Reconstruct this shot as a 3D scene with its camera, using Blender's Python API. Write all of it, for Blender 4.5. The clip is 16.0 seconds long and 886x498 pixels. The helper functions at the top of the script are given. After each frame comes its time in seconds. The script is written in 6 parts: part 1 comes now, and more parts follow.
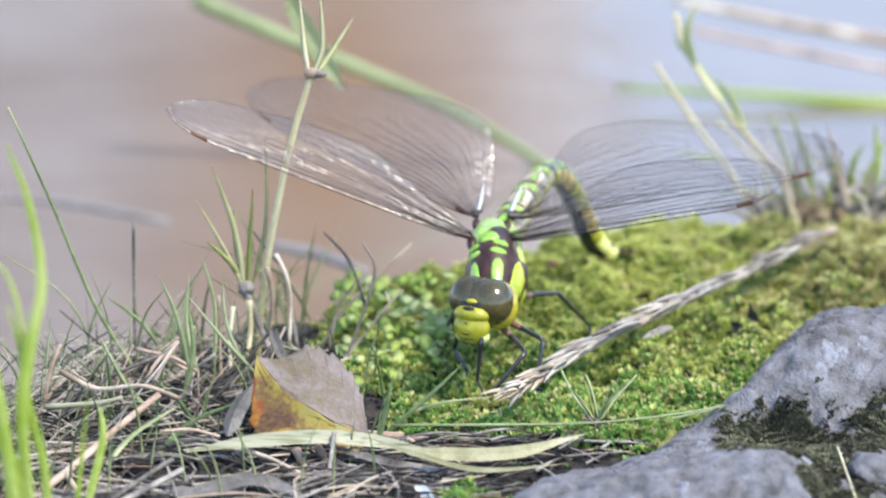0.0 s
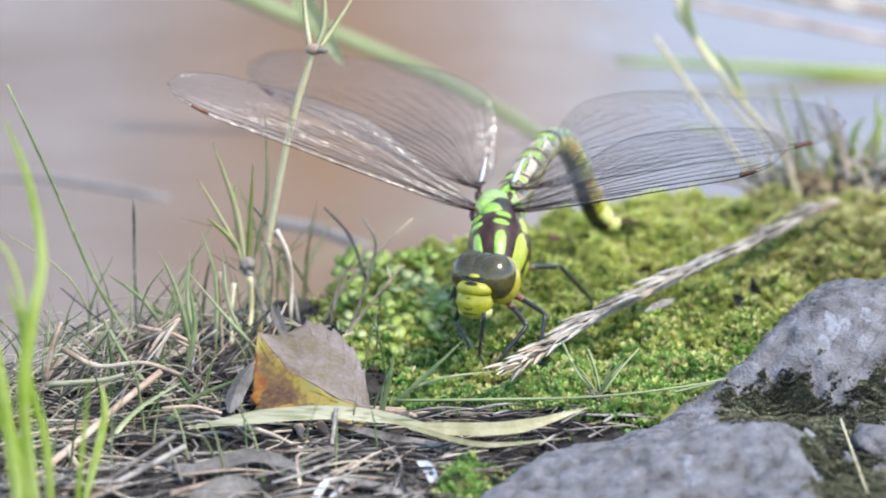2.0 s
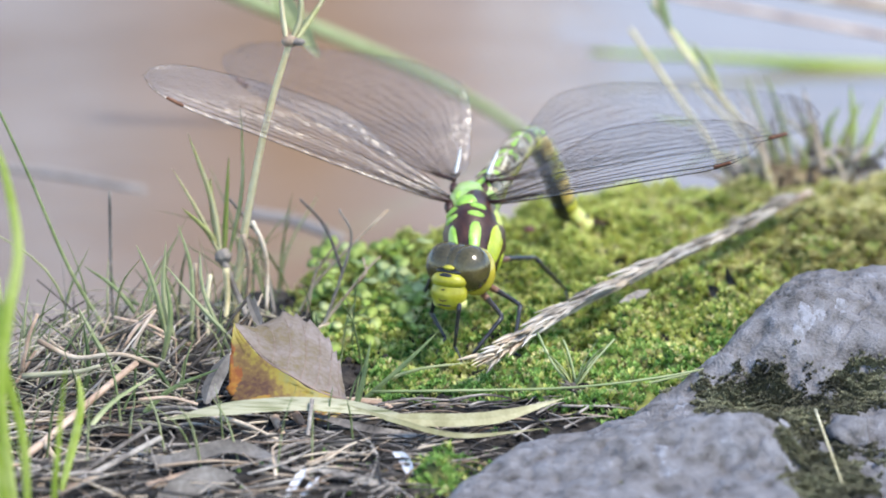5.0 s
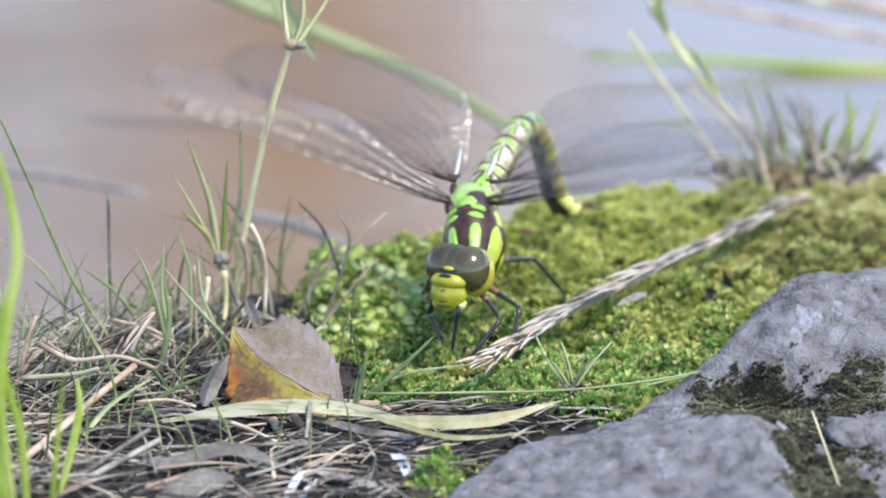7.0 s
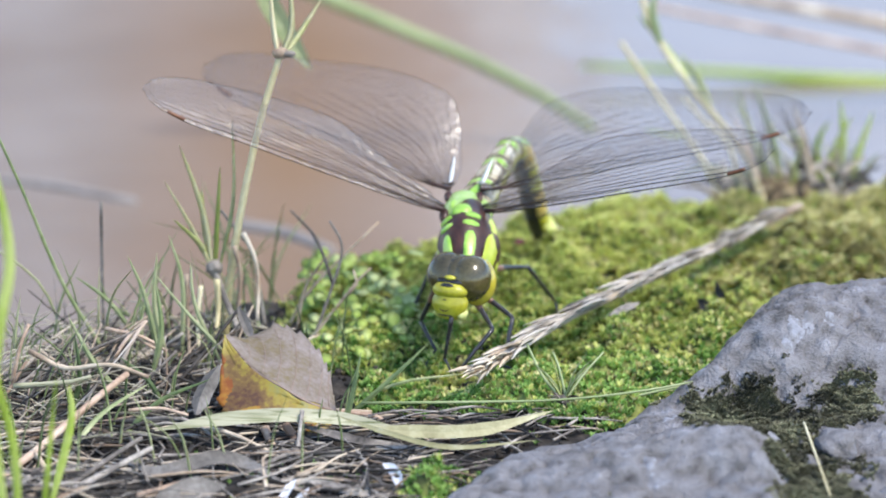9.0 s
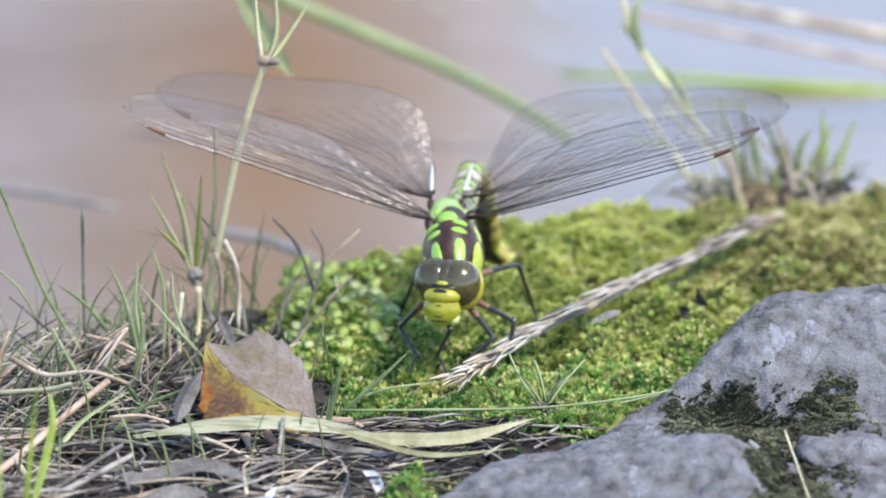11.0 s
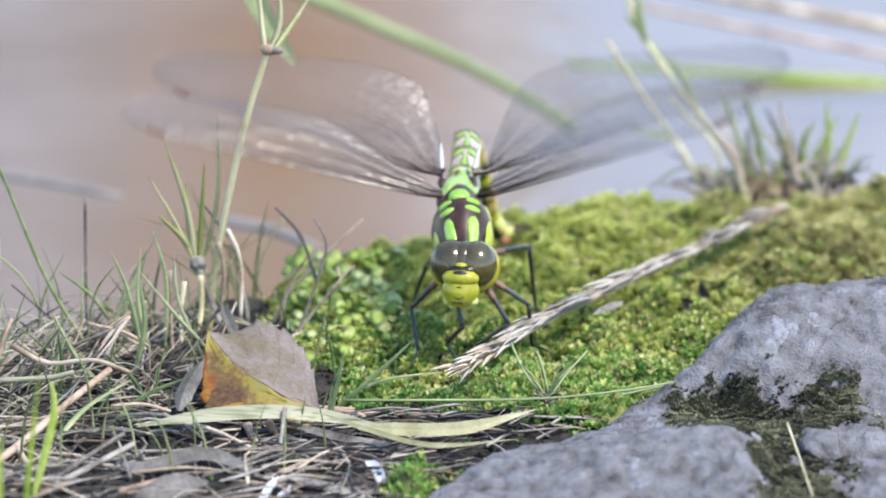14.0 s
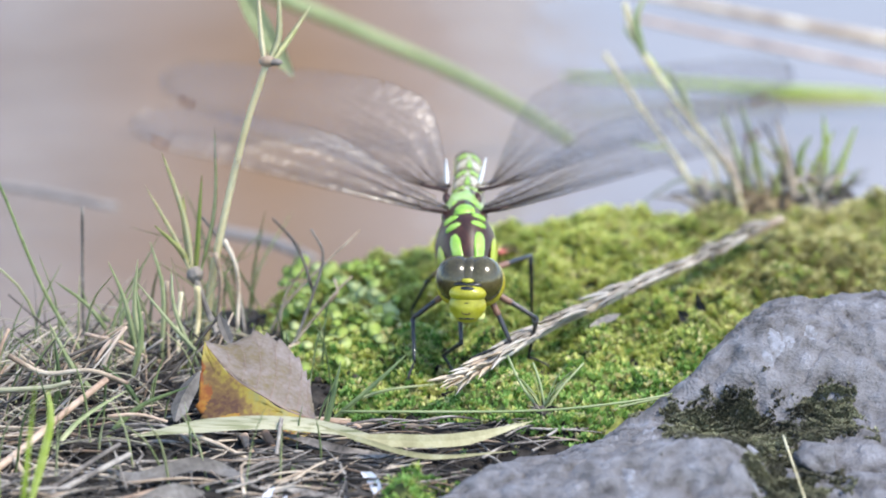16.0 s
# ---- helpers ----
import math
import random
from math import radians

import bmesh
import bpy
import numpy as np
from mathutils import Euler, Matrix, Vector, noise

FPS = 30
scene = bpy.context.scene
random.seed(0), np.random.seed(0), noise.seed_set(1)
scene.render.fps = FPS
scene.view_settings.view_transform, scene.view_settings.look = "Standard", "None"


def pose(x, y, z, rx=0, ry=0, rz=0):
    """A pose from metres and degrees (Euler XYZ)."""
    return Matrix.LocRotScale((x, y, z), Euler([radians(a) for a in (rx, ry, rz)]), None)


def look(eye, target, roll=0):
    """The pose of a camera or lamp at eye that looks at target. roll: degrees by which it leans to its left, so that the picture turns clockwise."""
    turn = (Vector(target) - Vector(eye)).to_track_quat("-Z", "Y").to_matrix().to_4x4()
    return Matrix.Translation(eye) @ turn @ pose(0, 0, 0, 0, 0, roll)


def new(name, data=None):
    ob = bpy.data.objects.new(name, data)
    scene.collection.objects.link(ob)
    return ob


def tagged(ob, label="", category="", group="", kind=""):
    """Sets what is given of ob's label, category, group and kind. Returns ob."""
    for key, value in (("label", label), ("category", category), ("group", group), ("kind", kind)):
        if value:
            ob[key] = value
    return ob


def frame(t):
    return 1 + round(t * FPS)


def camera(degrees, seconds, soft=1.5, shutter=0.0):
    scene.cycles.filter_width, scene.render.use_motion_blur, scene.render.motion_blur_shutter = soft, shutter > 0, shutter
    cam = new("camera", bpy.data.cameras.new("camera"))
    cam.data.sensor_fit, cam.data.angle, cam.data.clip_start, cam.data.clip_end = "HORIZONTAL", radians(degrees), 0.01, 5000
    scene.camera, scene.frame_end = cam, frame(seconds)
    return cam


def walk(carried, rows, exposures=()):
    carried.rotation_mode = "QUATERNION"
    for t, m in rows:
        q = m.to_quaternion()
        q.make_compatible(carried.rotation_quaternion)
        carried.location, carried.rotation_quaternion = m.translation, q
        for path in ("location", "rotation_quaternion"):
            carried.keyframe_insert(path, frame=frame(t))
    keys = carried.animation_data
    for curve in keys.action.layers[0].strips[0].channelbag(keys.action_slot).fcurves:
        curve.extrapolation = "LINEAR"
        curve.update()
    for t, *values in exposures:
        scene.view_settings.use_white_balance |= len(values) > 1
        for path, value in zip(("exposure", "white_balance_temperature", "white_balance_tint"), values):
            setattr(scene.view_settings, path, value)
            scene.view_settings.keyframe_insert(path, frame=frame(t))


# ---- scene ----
cam = camera(8.5, 16.0, soft=1.8, shutter=0.9)
cam.data.dof.use_dof = True
cam.data.dof.focus_distance = 0.785
cam.data.dof.aperture_fstop = 23.0
PATH = [
    (0.0, (-0.00425, -0.76574, 0.24913), (-0.004854, 0.000666, 0.019730), 0.320),
    (0.5, (-0.00425, -0.76528, 0.24899), (-0.004315, 0.000305, 0.016881), 0.041),
    (1.0, (-0.00425, -0.76515, 0.24894), (-0.006561, 0.000091, 0.015694), -0.038),
    (1.5, (-0.00425, -0.76477, 0.24883), (-0.006270, 0.000395, 0.015348), -0.054),
    (2.0, (-0.00425, -0.76452, 0.24875), (-0.004988, 0.000902, 0.016115), -0.098),
    (2.5, (-0.00425, -0.76461, 0.24878), (-0.003134, 0.000462, 0.014978), -0.070),
    (3.0, (-0.00425, -0.76507, 0.24892), (-0.003872, -0.000338, 0.014023), -0.117),
    (3.5, (-0.00425, -0.76519, 0.24896), (-0.004250, -0.000150, 0.015062), -0.000),
    (4.0, (-0.00425, -0.76507, 0.24892), (-0.002366, 0.000107, 0.015483), 0.027),
    (6.5, (-0.00425, -0.76760, 0.24969), (-0.002115, -0.002698, 0.015332), -0.152),
    (7.0, (-0.00425, -0.76766, 0.24971), (-0.001426, -0.002476, 0.016286), -0.070),
    (7.5, (-0.00425, -0.76795, 0.24980), (-0.001223, -0.002591, 0.016950), 0.060),
    (8.0, (-0.00425, -0.76798, 0.24981), (-0.000881, -0.002347, 0.017889), 0.080),
    (8.5, (-0.00425, -0.76811, 0.24985), (-0.001026, -0.002609, 0.017494), 0.117),
    (9.0, (-0.00425, -0.76810, 0.24985), (-0.000420, -0.002549, 0.017638), 0.160),
    (9.5, (-0.00425, -0.76811, 0.24985), (-0.000060, -0.002373, 0.018252), 0.118),
    (10.0, (-0.00425, -0.76785, 0.24977), (0.001649, -0.002397, 0.017308), 0.212),
    (10.2, (-0.00425, -0.76790, 0.24979), (0.002701, -0.002183, 0.018205), 0.317),
    (12.3, (-0.00425, -0.76815, 0.24986), (0.001318, -0.002285, 0.018751), 0.271),
    (12.5, (-0.00425, -0.76783, 0.24977), (0.001411, -0.002251, 0.017695), 0.280),
    (13.0, (-0.00425, -0.76765, 0.24971), (0.002457, -0.002402, 0.016563), 0.350),
    (13.5, (-0.00425, -0.76750, 0.24966), (0.002481, -0.002218, 0.016648), 0.535),
    (14.0, (-0.00425, -0.76710, 0.24954), (0.001708, -0.001643, 0.017059), 0.636),
    (14.5, (-0.00425, -0.76710, 0.24954), (0.002744, -0.001495, 0.017584), 0.783),
    (15.0, (-0.00425, -0.76749, 0.24966), (0.002048, -0.001774, 0.018076), 0.690),
    (15.5, (-0.00425, -0.76764, 0.24971), (0.001762, -0.001943, 0.018037), 0.714),
    (16.0, (-0.00425, -0.76752, 0.24967), (0.002107, -0.001617, 0.018698), 0.870),
]

walk(cam, [(t, look(eye, target, roll)) for t, eye, target, roll in PATH], [(0, 0.99), (1, 0.95), (3.5, 0.93), (8, 0.89), (13, 0.86), (14, 0.92), (16, 0.93)])

# ---- light: bright hazy daylight from behind and above, to the left ----
world = bpy.data.worlds.new("sky")
scene.world = world
world.use_nodes = True
SUN_UP, SUN_TURN = radians(58), radians(125)
_n = world.node_tree.nodes
_sky = _n.new("ShaderNodeTexSky")
_sky.sky_type, _sky.sun_disc = "NISHITA", False
_sky.sun_elevation, _sky.sun_rotation = SUN_UP, SUN_TURN
_sky.dust_density, _sky.air_density, _sky.ozone_density = 0.3, 1.0, 2.0
world.node_tree.links.new(_sky.outputs[0], _n["Background"].inputs[0])
_n["Background"].inputs[1].default_value = 0.215
sun = new("sun", bpy.data.lights.new("sun", "SUN"))
sun.data.energy, sun.data.angle, sun.data.color = 2.7, radians(12), (1.0, 0.92, 0.80)
sun.matrix_world = look((math.sin(SUN_TURN) * math.cos(SUN_UP), math.cos(SUN_TURN) * math.cos(SUN_UP), math.sin(SUN_UP)), (0, 0, 0))


# ---- materials ----
def material(name, colours, rough=0.6, scale=400.0, detail_scale=2500.0, bump=0.15, spec=0.4, metal=0.0,
             island=0.0, objects=0.0, stretch=None, sheen=0.0, through_light=0.0, stops=None, coat=0.0, relief_depth=0.0004):
    """A noise-mixed principled material: colours run along a ramp driven by noise at two scales (per metre), with a fine bump."""
    m = bpy.data.materials.new(name)
    m.use_nodes = True
    nodes, links = m.node_tree.nodes, m.node_tree.links
    shader = nodes["Principled BSDF"]
    coords = nodes.new("ShaderNodeTexCoord")
    source = coords.outputs["Object"]
    if stretch:
        mapping = nodes.new("ShaderNodeMapping")
        mapping.inputs["Scale"].default_value = stretch
        links.new(source, mapping.inputs[0])
        source = mapping.outputs[0]
    big, fine = nodes.new("ShaderNodeTexNoise"), nodes.new("ShaderNodeTexNoise")
    for tex, s, d in ((big, scale, 3), (fine, detail_scale, 4)):
        tex.inputs["Scale"].default_value, tex.inputs["Detail"].default_value = s, d
        links.new(source, tex.inputs["Vector"])
    mix = nodes.new("ShaderNodeMath")
    mix.operation = "MULTIPLY_ADD"
    links.new(fine.outputs[0], mix.inputs[0])
    mix.inputs[1].default_value = 0.35
    links.new(big.outputs[0], mix.inputs[2])
    value = mix.outputs[0]
    shift = nodes.new("ShaderNodeMath")
    shift.operation = "ADD"
    links.new(value, shift.inputs[0])
    shift.inputs[1].default_value = -0.175
    value = shift.outputs[0]
    for amount, kind in ((island, "ShaderNodeNewGeometry"), (objects, "ShaderNodeObjectInfo")):
        if amount:
            info = nodes.new(kind)
            out = info.outputs["Random Per Island" if kind.endswith("Geometry") else "Random"]
            add = nodes.new("ShaderNodeMath")
            add.operation = "MULTIPLY_ADD"
            links.new(out, add.inputs[0])
            add.inputs[1].default_value = amount
            links.new(value, add.inputs[2])
            less = nodes.new("ShaderNodeMath")
            less.operation = "ADD"
            links.new(add.outputs[0], less.inputs[0])
            less.inputs[1].default_value = -amount / 2
            value = less.outputs[0]
    ramp = nodes.new("ShaderNodeValToRGB")
    stops = stops or [0.3 + 0.4 * i / max(1, len(colours) - 1) for i in range(len(colours))]
    while len(ramp.color_ramp.elements) < len(colours):
        ramp.color_ramp.elements.new(0.5)
    for element, stop, c in zip(ramp.color_ramp.elements, stops, colours):
        element.position, element.color = stop, (*c, 1)
    links.new(value, ramp.inputs[0])
    links.new(ramp.outputs[0], shader.inputs["Base Color"])
    shader.inputs["Roughness"].default_value = rough
    shader.inputs["Specular IOR Level"].default_value = spec
    shader.inputs["Metallic"].default_value = metal
    shader.inputs["Sheen Weight"].default_value = sheen
    shader.inputs["Coat Weight"].default_value = coat
    if bump:
        relief = nodes.new("ShaderNodeBump")
        relief.inputs["Strength"].default_value = bump
        relief.inputs["Distance"].default_value = relief_depth
        links.new(mix.outputs[0], relief.inputs["Height"])
        links.new(relief.outputs[0], shader.inputs["Normal"])
    if through_light:
        trans = nodes.new("ShaderNodeBsdfTranslucent")
        links.new(ramp.outputs[0], trans.inputs[0])
        both = nodes.new("ShaderNodeMixShader")
        both.inputs[0].default_value = through_light
        links.new(shader.outputs[0], both.inputs[1])
        links.new(trans.outputs[0], both.inputs[2])
        links.new(both.outputs[0], nodes["Material Output"].inputs[0])
    return m


SOIL = material("dark_soil", [(0.005, 0.004, 0.003), (0.019, 0.015, 0.012), (0.058, 0.049, 0.041)], 0.9, 260, 1600, 0.8)
STONE = material("grey_stone", [(0.045, 0.040, 0.038), (0.125, 0.117, 0.116), (0.175, 0.168, 0.174), (0.215, 0.21, 0.222), (0.33, 0.33, 0.36)], 0.85, 330, 2600, 1.4,
                 stops=[0.22, 0.38, 0.52, 0.66, 0.84], relief_depth=0.0008)
LICHEN = material("pale_lichen", [(0.15, 0.147, 0.155), (0.19, 0.19, 0.205), (0.255, 0.26, 0.29)], 0.9, 900, 5000, 0.5, stops=[0.36, 0.5, 0.62])
MOSS = material("moss", [(0.22, 0.19, 0.09), (0.28, 0.36, 0.08), (0.52, 0.60, 0.15), (0.68, 0.69, 0.22), (0.76, 0.73, 0.32)], 0.7, 55, 420, 0.0, island=0.4,
                through_light=0.4, stops=[0.22, 0.34, 0.46, 0.6, 0.78])
MOSS_MAT = material("moss_mat", [(0.06, 0.07, 0.022), (0.18, 0.21, 0.055), (0.34, 0.36, 0.10)], 0.9, 220, 1500, 0.9, stops=[0.32, 0.5, 0.68])
MOSS_GREEN = material("green_moss", [(0.06, 0.12, 0.025), (0.16, 0.32, 0.07), (0.31, 0.51, 0.13), (0.43, 0.58, 0.17)], 0.7, 60, 500, 0.0, island=0.4,
                      through_light=0.4, stops=[0.25, 0.42, 0.58, 0.75])
MOSS_DARK = material("dark_dry_moss", [(0.03, 0.029, 0.019), (0.085, 0.080, 0.05), (0.165, 0.160, 0.092), (0.32, 0.32, 0.19)], 0.8, 90, 500, 0.0, island=0.3)
GRASS = material("fresh_grass", [(0.29, 0.41, 0.045), (0.49, 0.60, 0.10), (0.68, 0.74, 0.27)], 0.45, 60, 900, 0.1, objects=0.25, through_light=0.5)
GRASS_DULL = material("dull_green_grass", [(0.10, 0.15, 0.06), (0.26, 0.32, 0.13), (0.48, 0.50, 0.27)], 0.5, 60, 900, 0.1, objects=0.35, island=0.4, through_light=0.3)
STRAW = material("pale_straw", [(0.22, 0.15, 0.10), (0.45, 0.35, 0.25), (0.66, 0.56, 0.43)], 0.6, 150, 1800, 0.3, objects=0.25, island=0.35)
STRAW_GREY = material("grey_straw", [(0.04, 0.034, 0.029), (0.165, 0.142, 0.122), (0.43, 0.38, 0.325)], 0.7, 150, 1800, 0.3, objects=0.2, island=0.55)
EAR = material("dry_ear", [(0.19, 0.16, 0.13), (0.35, 0.305, 0.255), (0.52, 0.47, 0.40)], 0.6, 150, 1800, 0.3, objects=0.35, island=0.2)
TANGLE = material("thin_stems", [(0.10, 0.095, 0.065), (0.27, 0.25, 0.17), (0.52, 0.46, 0.34)], 0.6, 150, 1800, 0.2, island=0.7)
STRAW_PINK = material("reddish_straw", [(0.27, 0.165, 0.105), (0.49, 0.345, 0.245), (0.64, 0.50, 0.385)], 0.6, 150, 1800, 0.3, objects=0.2)
TWIG = material("dark_twig", [(0.035, 0.029, 0.025), (0.10, 0.085, 0.072), (0.25, 0.215, 0.185)], 0.7, 200, 1800, 0.4, island=0.3, objects=0.3)
BLADE_PALE = material("pale_yellow_blade", [(0.27, 0.25, 0.12), (0.37, 0.34, 0.18), (0.48, 0.45, 0.28)], 0.5, 300, 2500, 0.3, through_light=0.15)
BLADE_DRY = material("fading_blade", [(0.15, 0.17, 0.075), (0.24, 0.245, 0.125), (0.42, 0.40, 0.27)], 0.5, 1500, 4000, 0.3, stretch=(0.04, 1, 1), stops=[0.38, 0.5, 0.62], objects=0.25, through_light=0.15)
LEAF_GREY = material("dry_leaf_grey", [(0.17, 0.125, 0.05), (0.21, 0.165, 0.12), (0.27, 0.22, 0.195), (0.35, 0.295, 0.27)], 0.5, 110, 1500, 0.9, through_light=0.15, stops=[0.3, 0.42, 0.55, 0.68])
LEAF_YELLOW = material("autumn_leaf", [(0.13, 0.065, 0.04), (0.24, 0.145, 0.05), (0.38, 0.29, 0.05), (0.29, 0.28, 0.10)], 0.5, 150, 1500, 0.3,
                       through_light=0.3, stops=[0.34, 0.46, 0.56, 0.7])
LEAF_EDGE = material("orange_leaf_rim", [(0.28, 0.09, 0.025), (0.42, 0.18, 0.035), (0.42, 0.29, 0.05)], 0.5, 200, 1500, 0.3, through_light=0.3, stops=[0.38, 0.5, 0.64])
LEAF_DEAD = material("dead_blade_grey", [(0.06, 0.052, 0.045), (0.13, 0.115, 0.10), (0.24, 0.22, 0.20)], 0.7, 180, 1800, 0.6, objects=0.15)
RIB = material("leaf_rib", [(0.20, 0.14, 0.11), (0.28, 0.20, 0.16)], 0.6, 200, 1500, 0.2)
HERB = material("herb_leaf", [(0.30, 0.43, 0.07), (0.48, 0.60, 0.15), (0.64, 0.70, 0.32)], 0.45, 120, 1000, 0.2, objects=0.35, through_light=0.3)
WHITE_BIT = material("white_flake", [(0.55, 0.57, 0.60), (0.75, 0.76, 0.80)], 0.6, 200, 1500, 0.3)
YELLOW_BIT = material("yellow_petal", [(0.60, 0.42, 0.12), (0.70, 0.55, 0.25)], 0.6, 200, 1500, 0.3)
STICK = material("soaked_stick", [(0.20, 0.175, 0.16), (0.29, 0.262, 0.243)], 0.8, 200, 1500, 0.3, spec=0.15)
MOSS_BROWN = material("brown_moss", [(0.24, 0.21, 0.09), (0.52, 0.48, 0.19), (0.74, 0.69, 0.36)], 0.75, 90, 500, 0.0, island=0.4, through_light=0.3)
GRASS_PALE = material("pale_grass", [(0.30, 0.38, 0.09), (0.46, 0.49, 0.17), (0.64, 0.60, 0.36)], 0.5, 90, 900, 0.1, objects=0.4, through_light=0.4)
TUFT_BASE = material("tuft_base", [(0.05, 0.035, 0.02), (0.17, 0.12, 0.07), (0.34, 0.27, 0.15)], 0.9, 500, 2500, 1.2, stops=[0.34, 0.5, 0.68])
REED = material("reed_green", [(0.16, 0.20, 0.08), (0.24, 0.285, 0.12), (0.34, 0.375, 0.19)], 0.5, 60, 900, 0.1)
RED_BIT = material("red_petal", [(0.45, 0.10, 0.09), (0.60, 0.2, 0.16)], 0.6, 200, 1500, 0.3)
# Painted far paler than brown twigs, to lighten the water's reflection.
THICKET_PALE = material("pale_thicket", [(0.50, 0.45, 0.42), (0.74, 0.68, 0.64), (0.86, 0.81, 0.78)], 0.9, 1.2, 12, 0.0, island=0.3)
RUSSET = material("russet_leaves", [(0.13, 0.05, 0.02), (0.28, 0.12, 0.045), (0.42, 0.20, 0.08)], 0.9, 3.0, 30, 0.0, island=0.3)
PALE_STEM = material("pale_green_stem", [(0.50, 0.42, 0.21), (0.68, 0.59, 0.34), (0.80, 0.73, 0.50)], 0.5, 80, 1500, 0.2, objects=0.2, through_light=0.1)
# dragonfly
D_GREEN = material("apple_green_cuticle", [(0.17, 0.36, 0.035), (0.27, 0.48, 0.06), (0.38, 0.56, 0.12)], 0.35, 400, 3000, 0.1, coat=0.2)
D_BROWN = material("dark_brown_cuticle", [(0.018, 0.007, 0.004), (0.042, 0.016, 0.010), (0.085, 0.034, 0.021)], 0.42, 400, 3000, 0.15, coat=0.1)
D_YELLOW = material("yellow_green_cuticle", [(0.27, 0.255, 0.012), (0.36, 0.34, 0.022), (0.46, 0.43, 0.055)], 0.35, 400, 3000, 0.1, coat=0.2)
D_LIME = material("lime_flank", [(0.27, 0.34, 0.018), (0.37, 0.43, 0.035), (0.50, 0.53, 0.09)], 0.35, 400, 3000, 0.1, coat=0.2)
D_TAN = material("pale_brown_cuticle", [(0.22, 0.17, 0.10), (0.42, 0.36, 0.24), (0.58, 0.54, 0.42)], 0.35, 400, 3000, 0.1, coat=0.3)
D_MINT = material("mint_green_cuticle", [(0.20, 0.35, 0.08), (0.30, 0.44, 0.13), (0.40, 0.51, 0.22)], 0.35, 400, 3000, 0.1, coat=0.2)
D_AMBER = material("amber_cuticle", [(0.34, 0.22, 0.05), (0.50, 0.36, 0.10), (0.60, 0.50, 0.22)], 0.35, 400, 3000, 0.1, coat=0.2)
D_PALE_TAN = material("whitish_cuticle", [(0.40, 0.34, 0.25), (0.54, 0.48, 0.37)], 0.35, 400, 3000, 0.1, coat=0.2)
D_PALE = material("pale_yellow_cuticle", [(0.50, 0.52, 0.12), (0.66, 0.66, 0.28)], 0.4, 400, 3000, 0.1)
D_BLACK = material("black_cuticle", [(0.008, 0.008, 0.009), (0.022, 0.02, 0.022)], 0.3, 400, 3000, 0.1, coat=0.3)
D_LEG = material("leg_cuticle", [(0.015, 0.014, 0.016), (0.045, 0.04, 0.042)], 0.3, 400, 3000, 0.1, coat=0.3)
D_ORANGE = material("red_brown_leg", [(0.13, 0.065, 0.045), (0.25, 0.13, 0.085)], 0.4, 400, 3000, 0.1)
D_EYE = material("brown_eye", [(0.022, 0.017, 0.006), (0.058, 0.046, 0.015), (0.11, 0.088, 0.03)], 0.2, 160, 3000, 0.02, spec=0.5, coat=0.35)
D_EYE_LOW = material("yellow_eye_rim", [(0.30, 0.24, 0.02), (0.48, 0.40, 0.04)], 0.2, 300, 3000, 0.02, spec=0.6, coat=0.5)
D_STIGMA = material("wing_mark", [(0.10, 0.035, 0.015), (0.22, 0.09, 0.04)], 0.5, 400, 3000, 0.1)
D_MEMBRANULE = material("white_flap_glint", [(0.60, 0.60, 0.59), (0.74, 0.74, 0.72)], 0.3, 400, 3000, 0.1)
D_NET = material("wing_net", [(0.05, 0.036, 0.026), (0.12, 0.09, 0.068)], 0.45, 400, 3000, 0.0, spec=0.25)
D_VEIN = material("wing_vein", [(0.014, 0.010, 0.008), (0.045, 0.034, 0.026)], 0.6, 400, 3000, 0.0, spec=0.05)


def membrane_material():
    m = bpy.data.materials.new("wing_membrane")
    m.use_nodes = True
    nodes, links = m.node_tree.nodes, m.node_tree.links
    clear, gloss, film = nodes.new("ShaderNodeBsdfTransparent"), nodes.new("ShaderNodeBsdfGlossy"), nodes.new("ShaderNodeBsdfDiffuse")
    clear.inputs[0].default_value = (0.965, 0.955, 0.94, 1)
    gloss.inputs[0].default_value, gloss.inputs[1].default_value = (1.0, 1.0, 1.0, 1), 0.36
    film.inputs[0].default_value = (0.30, 0.23, 0.17, 1)
    tex, relief, coords = nodes.new("ShaderNodeTexVoronoi"), nodes.new("ShaderNodeBump"), nodes.new("ShaderNodeTexCoord")
    tex.inputs["Scale"].default_value = 750
    tex.feature = "F1"
    links.new(coords.outputs["Object"], tex.inputs["Vector"])
    relief.inputs["Strength"].default_value, relief.inputs["Distance"].default_value = 0.45, 0.0003
    links.new(tex.outputs[0], relief.inputs["Height"])
    links.new(relief.outputs[0], gloss.inputs["Normal"])
    a, b = nodes.new("ShaderNodeMixShader"), nodes.new("ShaderNodeMixShader")
    a.inputs[0].default_value = 0.04
    links.new(clear.outputs[0], a.inputs[1])
    links.new(film.outputs[0], a.inputs[2])
    b.inputs[0].default_value = 0.075
    links.new(a.outputs[0], b.inputs[1])
    links.new(gloss.outputs[0], b.inputs[2])
    links.new(b.outputs[0], nodes["Material Output"].inputs[0])
    return m


MEMBRANE = membrane_material()


